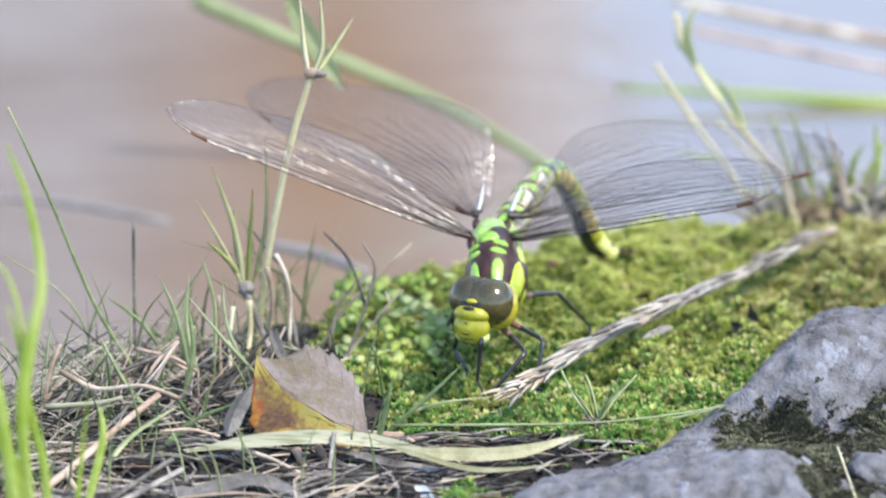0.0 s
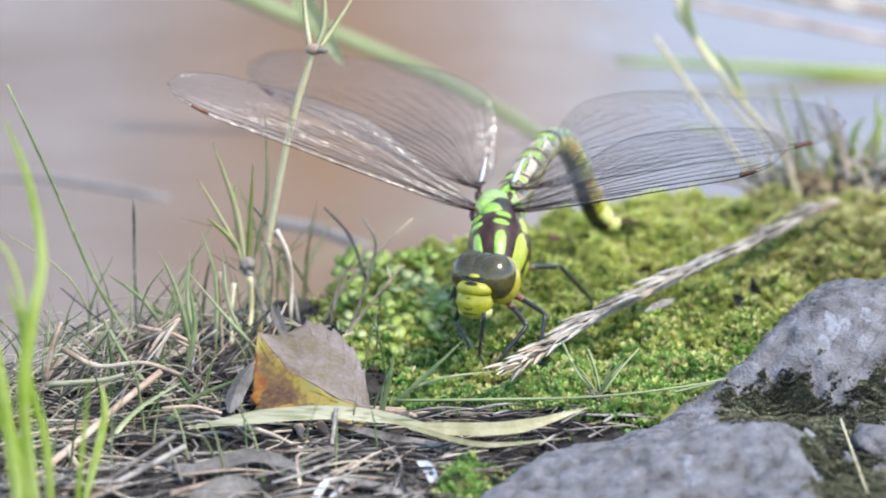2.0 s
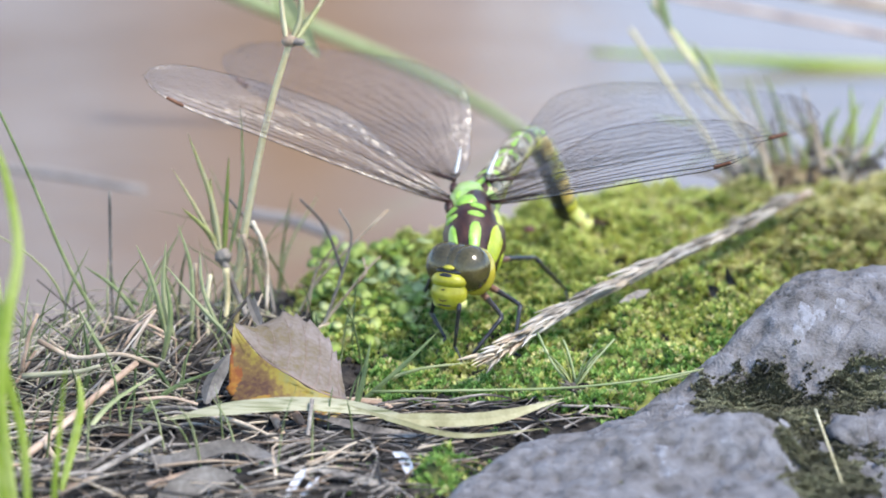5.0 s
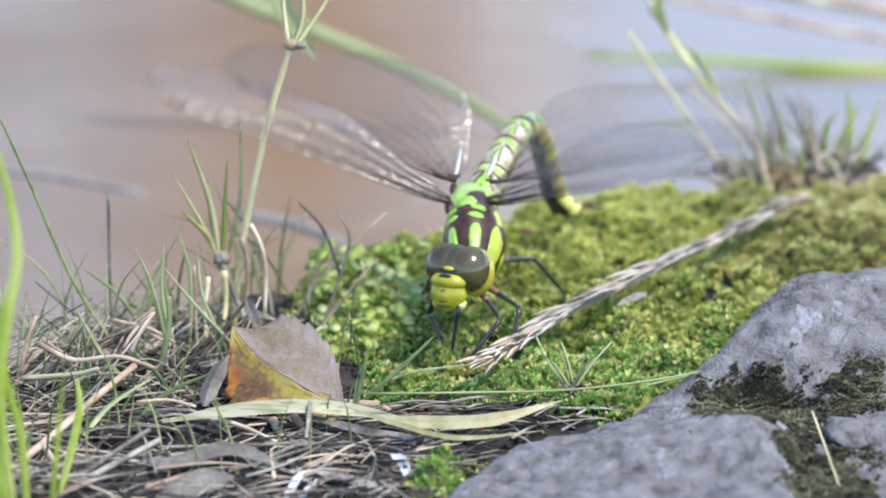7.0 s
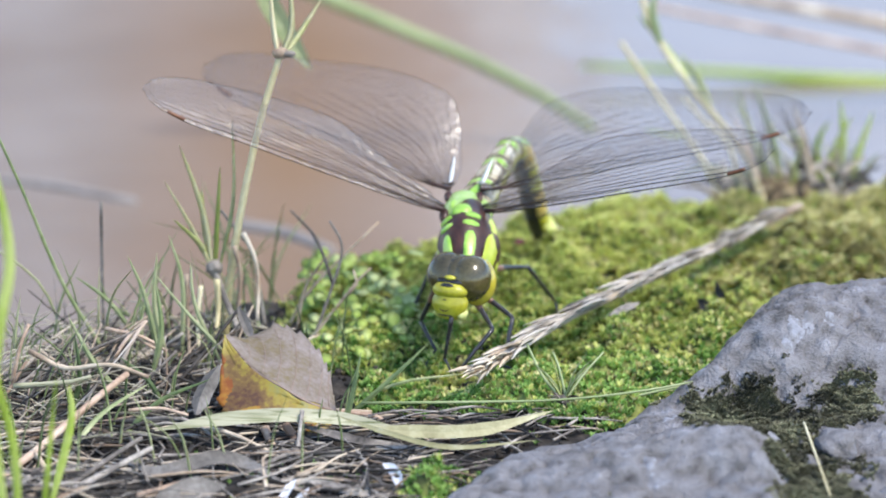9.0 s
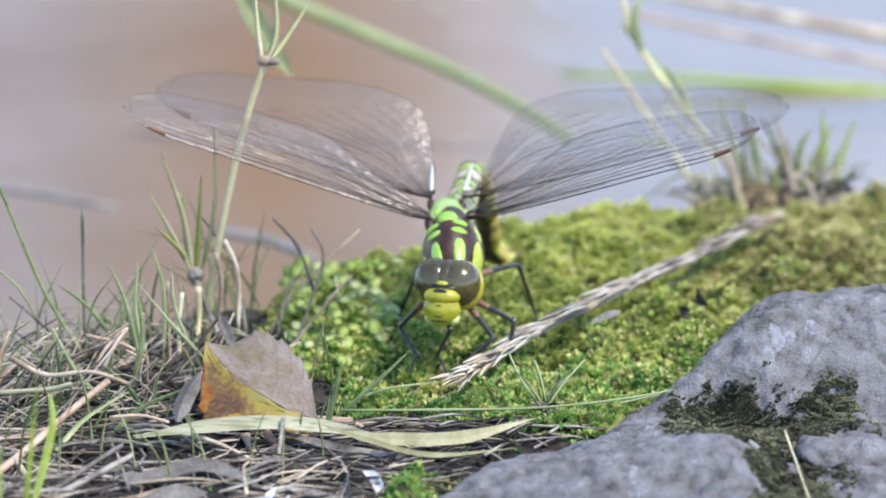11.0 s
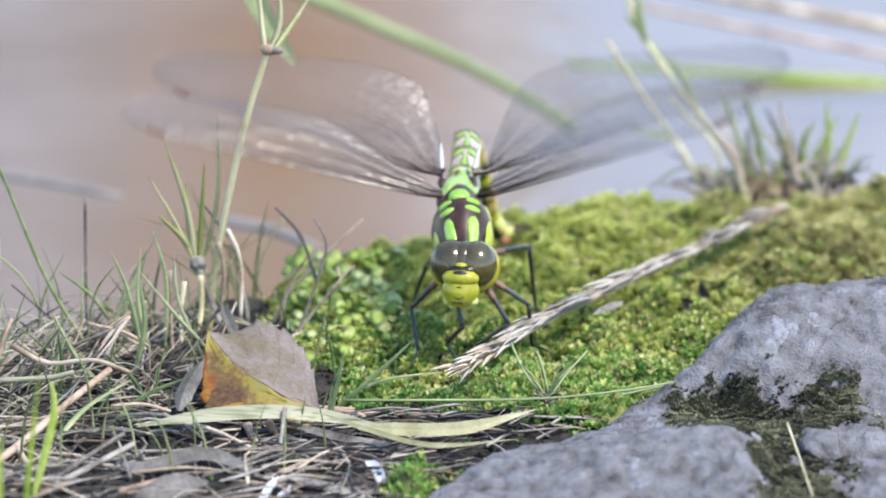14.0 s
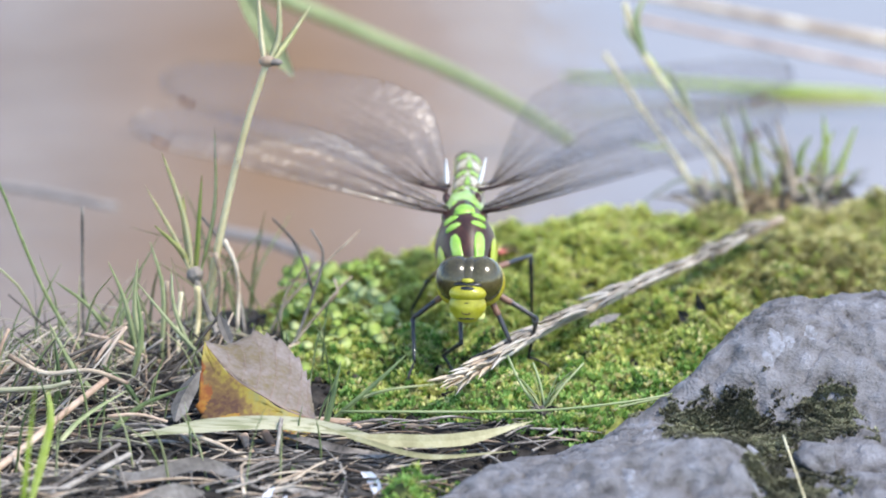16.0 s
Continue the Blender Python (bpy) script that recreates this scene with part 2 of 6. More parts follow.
def water_material():
    m = bpy.data.materials.new("murky_water")
    m.use_nodes = True
    nodes, links = m.node_tree.nodes, m.node_tree.links
    shader = nodes["Principled BSDF"]
    coords, tex, ramp = nodes.new("ShaderNodeTexCoord"), nodes.new("ShaderNodeTexNoise"), nodes.new("ShaderNodeValToRGB")
    tex.inputs["Scale"].default_value, tex.inputs["Detail"].default_value = 14, 3
    links.new(coords.outputs["Object"], tex.inputs["Vector"])
    ramp.color_ramp.elements[0].position, ramp.color_ramp.elements[0].color = 0.35, (0.222, 0.178, 0.15, 1)
    ramp.color_ramp.elements[1].position, ramp.color_ramp.elements[1].color = 0.7, (0.295, 0.252, 0.225, 1)
    links.new(tex.outputs[0], ramp.inputs[0])
    # Warm brown streak of a reflection, painted into the water's base colour.
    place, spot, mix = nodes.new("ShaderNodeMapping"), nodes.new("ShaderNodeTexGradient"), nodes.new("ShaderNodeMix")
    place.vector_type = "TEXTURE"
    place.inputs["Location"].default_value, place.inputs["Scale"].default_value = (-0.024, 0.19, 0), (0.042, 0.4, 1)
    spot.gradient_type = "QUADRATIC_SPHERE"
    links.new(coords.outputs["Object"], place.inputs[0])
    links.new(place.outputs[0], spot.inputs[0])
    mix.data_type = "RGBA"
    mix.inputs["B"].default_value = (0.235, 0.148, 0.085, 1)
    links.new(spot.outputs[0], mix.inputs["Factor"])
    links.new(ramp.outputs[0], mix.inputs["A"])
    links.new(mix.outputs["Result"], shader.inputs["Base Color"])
    shader.inputs["Roughness"].default_value = 0.06
    shader.inputs["IOR"].default_value = 1.37
    ripple, relief = nodes.new("ShaderNodeTexNoise"), nodes.new("ShaderNodeBump")
    ripple.inputs["Scale"].default_value = 60
    links.new(coords.outputs["Object"], ripple.inputs["Vector"])
    relief.inputs["Strength"].default_value, relief.inputs["Distance"].default_value = 0.15, 0.001
    links.new(ripple.outputs[0], relief.inputs["Height"])
    links.new(relief.outputs[0], shader.inputs["Normal"])
    return m


WATER = water_material()


# ---- mesh helpers ----
def mesh_of(name, verts, faces, mats, smooth=True, indices=None):
    me = bpy.data.meshes.new(name)
    me.from_pydata([tuple(v) for v in verts], [], [tuple(int(i) for i in f) for f in faces])
    for m in (mats if isinstance(mats, (list, tuple)) else [mats]):
        me.materials.append(m)
    if smooth:
        me.polygons.foreach_set("use_smooth", [True] * len(me.polygons))
    if indices is not None:
        me.polygons.foreach_set("material_index", [int(i) for i in indices])
    me.update()
    return me


def part(name, shape, mat, parent=None, label="", smooth=True):
    """One mesh object from (verts, faces), under a thing or a part."""
    ob = new(name, mesh_of(name, shape[0], shape[1], mat, smooth))
    if parent:
        ob.parent = parent
    if label:
        ob["label"] = label
    return ob


def thing(name, label, category, group="", at=(0, 0, 0)):
    ob = new(name)
    ob.empty_display_size = 0.005
    ob.location = at
    return tagged(ob, label, category, group)


def joined(shapes):
    verts, faces, n = [], [], 0
    for v, f in shapes:
        verts.extend(v)
        faces.extend([tuple(i + n for i in q) for q in f])
        n += len(v)
    return verts, faces


def spline(points, steps):
    """Points along a smooth curve through the given ones."""
    p = [np.array(q, float) for q in points]
    p = [2 * p[0] - p[1]] + p + [2 * p[-1] - p[-2]]
    out = []
    for i in range(1, len(p) - 2):
        a, b, c, d = p[i - 1:i + 3]
        for k in range(steps):
            u = k / steps
            out.append(0.5 * (2 * b + (c - a) * u + (2 * a - 5 * b + 4 * c - d) * u * u + (3 * b - a - 3 * c + d) * u ** 3))
    out.append(p[-2])
    return np.array(out)


def frames_along(line, side=(1, 0, 0)):
    t = np.gradient(line, axis=0)
    t /= np.linalg.norm(t, axis=1)[:, None] + 1e-12
    s = np.array(side, float)
    out = []
    for d in t:
        s = s - d * (s @ d)
        s /= np.linalg.norm(s) + 1e-12
        out.append((s.copy(), np.cross(d, s)))
    return out


def tube(points, r0, r1, steps=5, sides=6, knots=(), taper=None, wobble=0.0):
    """A tapering rod through the points; knots: (place 0..1, swell)."""
    line = spline(points, steps)
    n = len(line)
    v, f = [], []
    for i, (s, u) in enumerate(frames_along(line, (1, 0.13, 0.21))):
        w = i / (n - 1)
        r = r0 + (r1 - r0) * (taper(w) if taper else w)
        for at, swell in knots:
            r *= 1 + swell * math.exp(-((w - at) / 0.025) ** 2)
        r *= 1 + wobble * (random.random() - 0.5)
        for k in range(sides):
            a = 2 * math.pi * k / sides
            v.append(line[i] + s * r * math.cos(a) + u * r * math.sin(a))
    for i in range(n - 1):
        for k in range(sides):
            j = (k + 1) % sides
            f.append((i * sides + k, i * sides + j, (i + 1) * sides + j, (i + 1) * sides + k))
    f.append(tuple(range(sides))[::-1])
    f.append(tuple((n - 1) * sides + k for k in range(sides)))
    return v, f


def blade(points, width, steps=6, side=(1, 0, 0), fold=0.25, thick=0.12, shape=None, twist=0.0):
    """A grass blade: a keeled strip with a thin, closed section, widest in its lower half and pointed at the end."""
    line = spline(points, steps)
    n = len(line)
    v, f = [], []
    for i, (s, u) in enumerate(frames_along(line, side)):
        w = i / (n - 1)
        h = width / 2 * (shape(w) if shape else min(1, 0.55 + 2 * w) * (1 - w ** 2.2) ** 0.7 + 0.02)
        a = twist * w
        s, u = s * math.cos(a) + u * math.sin(a), u * math.cos(a) - s * math.sin(a)
        q = line[i]
        v += [q - s * h, q - u * h * fold, q + s * h, q - u * (h * fold + width * thick * (0.3 + 0.7 * h / width))]
    for i in range(n - 1):
        for k in range(4):
            j = (k + 1) % 4
            f.append((i * 4 + k, i * 4 + j, i * 4 + 4 + j, i * 4 + 4 + k))
    f += [(0, 1, 2, 3), (n * 4 - 1, n * 4 - 2, n * 4 - 3, n * 4 - 4)]
    return v, f


def ball(centre, radii, nu=20, nv=12, turn=None, push=None):
    """An ellipsoid, poles along local y; push(direction) swells it."""
    v, f = [], []
    m = turn if turn is not None else np.eye(3)
    for j in range(nv + 1):
        b = math.pi * j / nv
        for i in range(nu):
            a = 2 * math.pi * i / nu
            d = np.array([math.sin(b) * math.cos(a), -math.cos(b), math.sin(b) * math.sin(a)])
            k = push(d) if push else 1.0
            v.append(np.array(centre) + m @ (d * np.array(radii) * k))
    for j in range(nv):
        for i in range(nu):
            k = (i + 1) % nu
            f.append((j * nu + i, j * nu + k, (j + 1) * nu + k, (j + 1) * nu + i))
    return v, f


# ---- ground, water and the far side ----
def bank_edge(x):
    a, b, k = 0.086 + 0.05 * (x - 0.014), 0.065 + 0.95 * x, 0.006
    a, b = max(min(a, 2), -2), max(min(b, 2), -2)
    low = min(a, b)
    return low - k * math.log(math.exp(-(a - low) / k) + math.exp(-(b - low) / k))


def ground_height(x, y):
    s = min(max((y - bank_edge(x)) / 0.022 + 0.5, 0), 1)
    z = -0.03 * s * s * (3 - 2 * s)
    near = math.exp(-((x / 0.25) ** 2 + (y / 0.25) ** 2))
    z += near * (0.0022 * noise.noise((x * 60, y * 60, 3.1)) + 0.0009 * noise.noise((x * 240, y * 240, 7.7)))
    if y > 5:
        z += 0.12 * min((y - 5) / 2, 1)
    return z


def graded(near, step, far, growth=1.25):
    out = list(np.arange(-near, near + step / 2, step))
    s, x = step, near
    while x < far:
        s *= growth
        x += s
        out += [x, -x]
    return sorted(out)


def make_ground():
    xs, ys = graded(0.10, 0.001, 40), graded(0.11, 0.001, 40)
    v = [(x, y, ground_height(x, y)) for y in ys for x in xs]
    w = len(xs)
    f = [(j * w + i, j * w + i + 1, (j + 1) * w + i + 1, (j + 1) * w + i) for j in range(len(ys) - 1) for i in range(w - 1)]
    tagged(part("ground", (v, f), SOIL), "dark damp soil of a pond bank with plant litter", "ground", kind="structure")
    v = [(-40, -0.2, -0.016), (40, -0.2, -0.016), (40, 5.6, -0.016), (-40, 5.6, -0.016)]
    tagged(part("water", (v, [(0, 1, 2, 3)]), WATER), "murky brown pond water reflecting sky and thicket, with a warm reflection streak painted in", "water", kind="structure")


make_ground()


def make_thicket():
    """Unseen thicket across the pond, added pale to lighten what the water mirrors."""
    rng = random.Random(5)
    shapes = []
    for i in range(420):
        x = -4.2 + 4.255 * rng.random() ** 0.8
        y = 6.2 + 1.6 * rng.random()
        h = 2.7 + 1.4 * rng.random()
        lean = rng.uniform(-0.25, 0.25)
        r = 0.012 + 0.03 * rng.random()
        shapes.append(tube([(x, y, 0.05), (x + lean * 0.4, y, h * 0.5), (x + lean, y + 0.1, h)], r, r * 0.4, 2, 5))
        for k in range(14):
            z = h * (0.15 + 0.85 * rng.random())
            shapes.append(ball((x + lean * z / h + rng.uniform(-.15, .15), y + rng.uniform(-.1, .1), z),
                               (0.05 + 0.09 * rng.random(), 0.05, 0.04 + 0.08 * rng.random()), 5, 4))
    ob = part("unseen_thicket", joined(shapes), THICKET_PALE)
    tagged(ob, "unseen thicket across the pond, added pale to lighten the mirrored water", "thicket", kind="stuff")


make_thicket()


def make_russet_bush():
    """Unseen russet bush before the thicket, added to be mirrored as a warm streak."""
    rng = random.Random(6)
    shapes = []
    for i in range(90):
        x = rng.uniform(-0.34, -0.02)
        y, h = rng.uniform(5.85, 6.1), rng.uniform(2.2, 3.4)
        shapes.append(tube([(x, y, 0.05), (x + rng.uniform(-.05, .05), y, h * 0.5), (x + rng.uniform(-.1, .1), y, h)], 0.01, 0.004, 2, 5))
        for k in range(22):
            z = h * (0.2 + 0.8 * rng.random())
            shapes.append(ball((x + rng.uniform(-.07, .07), y + rng.uniform(-.06, .06), z), (0.02 + 0.03 * rng.random(), 0.02, 0.02 + 0.03 * rng.random()), 5, 4))
    tagged(part("russet_bush", joined(shapes), RUSSET), "unseen russet bush added across the pond to be mirrored as a warm streak", "bush", kind="stuff")


make_russet_bush()

# ---- the rock ----
ROCK_X = (-0.03, -0.010, -0.0031, 0.0041, 0.0085, 0.0115, 0.0167, 0.0212, 0.027, 0.036, 0.0405, 0.044, 0.055, 0.07, 0.09, 0.12)
ROCK_Y = (-0.088, -0.068, -0.0585, -0.0465, -0.0375, -0.0335, -0.0325, -0.0285, -0.0190, -0.0105, -0.0015, 0.006, 0.0115, 0.008, 0.0, -0.02)


def ease(a, b, x):
    s = min(max((x - a) / (b - a), 0), 1)
    return s * s * (3 - 2 * s)


def rock_height(x, y):
    d = (float(np.interp(x, ROCK_X, ROCK_Y)) - y) * 0.65
    high = 0.0075 + 0.0105 * ease(0.023, 0.0455, x)
    z = -0.004 + high * (1 - math.exp(-max(d + 0.0015, 0) / 0.0035)) + min(d, 0) * 1.5
    z -= 0.8 * (high - 0.0078) * ease(0.012, 0.030, -y) * ease(0.0045, 0.011, d)
    z += 0.0036 * math.exp(-((x - 0.029) / 0.013) ** 2 - ((y + 0.051) / 0.009) ** 2)
    z -= 0.002 * math.exp(-((x - 0.043) / 0.011) ** 2 - ((y + 0.033) / 0.007) ** 2)
    z += 0.0016 * noise.noise((x * 90, y * 90, 1.3)) + 0.0007 * noise.noise((x * 260, y * 260, 4.1)) + 0.0004 * noise.noise((x * 700, y * 700, 2.2)) + 0.0002 * noise.noise((x * 1600, y * 1600, 5.2))
    z -= 0.0010 * max(0.0, 1 - abs(noise.noise((x * 75 + y * 30, y * 140, 8.8))) / 0.07) + 0.0005 * max(0.0, 1 - abs(noise.noise((x * 210, y * 260, 3.3))) / 0.1)
    z -= 0.003 * ease(0.0395, 0.0445, x + 0.002 * noise.noise((x * 300, y * 300, 1.1))) * ease(0.036, 0.046, -y)
    return z


def make_rock():
    xs, ys = np.arange(-0.03, 0.112, 0.00045), np.arange(-0.10, 0.022, 0.00045)
    w = len(xs)
    v = [(x, y, rock_height(x, y)) for y in ys for x in xs]
    f = [(j * w + i, j * w + i + 1, (j + 1) * w + i + 1, (j + 1) * w + i) for j in range(len(ys) - 1) for i in range(w - 1)]
    rim = list(range(w)) + [j * w + w - 1 for j in range(1, len(ys))] + [(len(ys) - 1) * w + i for i in range(w - 2, -1, -1)] \
        + [j * w for j in range(len(ys) - 2, 0, -1)]
    n = len(v)
    v += [(v[i][0], v[i][1], -0.03) for i in rim]
    f += [(rim[k], n + k, n + (k + 1) % len(rim), rim[(k + 1) % len(rim)]) for k in range(len(rim))]
    f.append(tuple(n + k for k in range(len(rim)))[::-1])
    rock = tagged(part("rock", (v, f), STONE), "weathered grey rock with mossy hollows beside the moss", "rock")
    rng = random.Random(17)
    for cx, cy, r in ((0.0459, -0.0192, 0.0013), (0.0478, -0.0181, 0.0010), (0.0506, -0.0171, 0.0009), (0.0448, -0.0206, 0.0007), (0.0253, -0.0571, 0.0011), (0.0262, -0.0608, 0.0013),
                      (0.0416, -0.0569, 0.0010), (0.0287, -0.0334, 0.0008), (0.0296, -0.0316, 0.0006), (0.0335, -0.0215, 0.0006), (0.0362, -0.0175, 0.0005), (0.0225, -0.0545, 0.0006)):
        v, f, n = [(cx, cy, rock_height(cx, cy) + 0.00012)], [], 22
        for j in (1, 2, 3):
            for i in range(n):
                a = 2 * math.pi * i / n
                k = r * j / 3 * (1 + 0.75 * noise.noise((cx * 900 + 1.6 * math.cos(a), cy * 900 + 1.6 * math.sin(a), j * 0.4)))
                x, y = cx + k * math.cos(a), cy + 1.7 * k * math.sin(a)
                v.append((x, y, rock_height(x, y) + (0.00012 if j < 3 else -0.0001)))
        f += [(0, 1 + i, 1 + (i + 1) % n) for i in range(n)]
        f += [(1 + j * n + i, 1 + (j + 1) * n + i, 1 + (j + 1) * n + (i + 1) % n, 1 + j * n + (i + 1) % n) for j in (0, 1) for i in range(n)]
        part("lichen_spot", (v, f), LICHEN, rock, "bluish white lichen spot")


make_rock()


# ---- moss ----
def moss_shapes(spots, rng, size, leaves=9):
    """Small leafy shoots: pointed leaves in a whorl."""
    v, f = [], []
    for x, y, z, s in spots:
        tilt = Vector((rng.gauss(0, 0.35), rng.gauss(-0.15, 0.35), 1)).normalized()
        for k in range(leaves):
            a, up = rng.random() * 6.283, 0.15 + 1.1 * rng.random()
            d = Vector((math.cos(a), math.sin(a), up)).normalized()
            d = (d + tilt * 0.6).normalized()
            side = d.cross(Vector((0, 0, 1))).normalized() * size * s * 0.2
            b = Vector((x, y, z)) + tilt * size * s * 0.5 * k / leaves
            tip = b + d * size * s
            mid = b + d * size * s * 0.5 + Vector((0, 0, size * s * 0.08))
            n = len(v)
            v += [b, mid - side, tip, mid + side]
            f += [(n, n + 1, n + 2), (n, n + 2, n + 3)]
    return v, f


def rock_patch(x, y):
    """Where dark moss grows on the rock: in the hollow and on its broken side."""
    return math.exp(-((x - 0.0385) / 0.0072) ** 2 - ((y + 0.036) / 0.0105) ** 2) + 0.8 * math.exp(-((x - 0.0475) / 0.006) ** 2 - ((y + 0.062) / 0.016) ** 2) \
        + 0.8 * math.exp(-((x - 0.0525) / 0.004) ** 2 - ((y + 0.029) / 0.006) ** 2)


def moss_lump(x, y, cover):
    return ease(-0.1, 0.7, cover) * 0.005 * max(0, noise.noise((x * 150, y * 150, 9)) + 0.28) + 0.0014 * noise.noise((x * 330, y * 330, 6)) + 0.0007 * noise.noise((x * 520, y * 520, 4))


def moss_cover(x, y):
    """Above 0 where the moss carpet is closed."""
    if y > bank_edge(x) + 0.004 or (x > -0.03 and y < float(np.interp(x, ROCK_X, ROCK_Y)) - 0.001) or (-0.042 < x < -0.012 and -0.034 < y < -0.004):
        return -1.0
    left = (x + 0.015 + 0.007 * ease(-0.004, 0.008, y) - 0.12 * y + 0.012 * noise.noise((x * 80, y * 80, 0))) * 60
    front = (y + 0.022 + 0.4 * max(x, 0)) * 60
    if front < 0.6:
        left = min(left, front) if front > 0 else min(left, 1.5 * math.exp(-((x - 0.001) / 0.008) ** 2 - ((y + 0.051) / 0.007) ** 2) - 0.55 + 0.5 * noise.noise((x * 170, y * 170, 5)))
    return left


def make_moss_mat():
    """The matted lower layer of the carpet, bumpy and closed, under the shoots."""
    xs, ys = np.arange(-0.05, 0.1001, 0.0007), np.arange(-0.062, 0.0921, 0.0007)
    w = len(xs)
    cover = [[moss_cover(x, y) for x in xs] for y in ys]
    on = [[c > 0.2 for c in row] for row in cover]
    v = [(x, y, ground_height(x, y) + (moss_lump(x, y, cover[j][i]) - 0.0006 if on[j][i] else -0.002)) for j, y in enumerate(ys) for i, x in enumerate(xs)]
    f = [(j * w + i, j * w + i + 1, (j + 1) * w + i + 1, (j + 1) * w + i) for j in range(len(ys) - 1) for i in range(w - 1)
         if on[j][i] or on[j][i + 1] or on[j + 1][i] or on[j + 1][i + 1]]
    tagged(part("moss_mat", (v, f), MOSS_MAT), "matted olive-green lower layer of the moss carpet", "moss", kind="stuff")


make_moss_mat()


def make_moss():
    rng = random.Random(11)
    yellow, green, brown, dark = [], [], [], []
    tries = 0
    while len(yellow) + len(green) + len(brown) < 42000 and tries < 260000:
        tries += 1
        x, y = rng.uniform(-0.05, 0.10), rng.uniform(-0.062, 0.092)
        cover = moss_cover(x, y)
        if cover <= -1 or (cover < 0 and rng.random() > 0.05 * math.exp(2 * cover)):
            continue
        lump = moss_lump(x, y, cover)
        z = ground_height(x, y) + lump - 0.0003
        s = 0.7 + 0.6 * rng.random()
        t = ease(-0.018, 0.04, y + 0.02 * noise.noise((x * 60, y * 60, 2)))
        t *= 1 - math.exp(-max(0.0, y - float(np.interp(x, ROCK_X, ROCK_Y))) / 0.012) if x > 0 else 1
        dry = 0.8 * ease(0.022, 0.06, x + 0.015 * noise.noise((x * 90, y * 90, 8))) * ease(0.0, 0.03, y) + 0.10
        (brown if rng.random() < dry else yellow if rng.random() < 0.06 + 0.9 * t else green).append((x, y, z, s))
    tries = 0
    while len(dark) < 36000 and tries < 420000:
        tries += 1
        x, y = rng.uniform(0.02, 0.075), rng.uniform(-0.09, 0.01)
        if y > float(np.interp(x, ROCK_X, ROCK_Y)) - 0.002:
            continue
        patch = rock_patch(x, y)
        if rng.random() > 2.8 * patch - 0.75 + 0.8 * noise.noise((x * 130, y * 130, 6)) + 0.9 * noise.noise((x * 420, y * 420, 2)):
            continue
        dark.append((x, y, rock_height(x, y) - 0.0002, 0.4 + 0.5 * rng.random()))
    for name, spots, mat, label, size in (("yellow_moss", yellow, MOSS, "yellow-green moss carpet on the bank", 0.00095),
                                          ("green_moss", green, MOSS_GREEN, "fresh green moss carpet beside the rock", 0.00072),
                                          ("brown_moss", brown, MOSS_BROWN, "dry brownish moss between the green", 0.0009),
                                          ("rock_moss", dark, MOSS_DARK, "dark dry moss in hollows of the rock", 0.00066)):
        shape = moss_shapes(spots, rng, size)
        tagged(part(name, shape, mat, None, "", False), label, "moss", kind="stuff")


make_moss()


# ---- grasses on the left ----
def grass(label, points, width, mat=GRASS, side=(1, 0, 0), name="grass", category="grass", group="grass on the bank", fold=0.3, **more):
    return tagged(part(name, blade(points, width, 12, side, fold, **more), mat, None, "", False), label, category, group)


def stalk(label, points, r0, r1, mat=STRAW, name="straw", category="straw", group="straw on the bank", **more):
    return tagged(part(name, tube(points, r0, r1, **more), mat), label, category, group)


FRESH = "bright fresh green grass blade at the bank edge"
for pts, w in (([(-0.0515, -0.086, 0.0042), (-0.0534, -0.086, 0.0229), (-0.0524, -0.085, 0.0326), (-0.051, -0.084, 0.0408), (-0.0525, -0.083, 0.0503), (-0.0553, -0.082, 0.0577)], 0.0021),
               ([(-0.0505, -0.084, 0.0035), (-0.0509, -0.084, 0.0165), (-0.0528, -0.083, 0.0248), (-0.0537, -0.083, 0.0319), (-0.0554, -0.082, 0.0373)], 0.0015),
               ([(-0.0536, -0.088, 0.0049), (-0.055, -0.088, 0.0193), (-0.0565, -0.087, 0.0304), (-0.0587, -0.086, 0.0414)], 0.0022),
               ([(-0.0524, -0.086, 0.0042), (-0.0542, -0.086, 0.0172), (-0.0578, -0.086, 0.0229), (-0.0622, -0.085, 0.024)], 0.0024),
               ([(-0.0481, -0.078, 0.0035), (-0.0472, -0.078, 0.013), (-0.046, -0.077, 0.0243)], 0.0010),
               ([(-0.0538, -0.084, 0.0223), (-0.0534, -0.084, 0.0337), (-0.0548, -0.084, 0.0408), (-0.0576, -0.084, 0.0443)], 0.0010)):
    grass(FRESH, [(x - 0.0018, y, z) for x, y, z in pts], w * 0.75, thick=0.04, fold=0.22)
stalk("slim dark green grass stem at the bank edge", [(-0.046, 0.003, 0.0007), (-0.0518, 0.002, 0.0113), (-0.0571, 0.001, 0.0251), (-0.0629, 0, 0.0393)], 0.0003, 0.00016, GRASS_DULL, "grass", "grass", "grass on the bank")
stalk("thin dry brown grass stem", [(-0.0469, 0.012, 0.0017), (-0.047, 0.012, 0.0106), (-0.047, 0.012, 0.0199)], 0.0002, 0.00022, STRAW_GREY, "dry_grass", "stem", "grass on the bank")


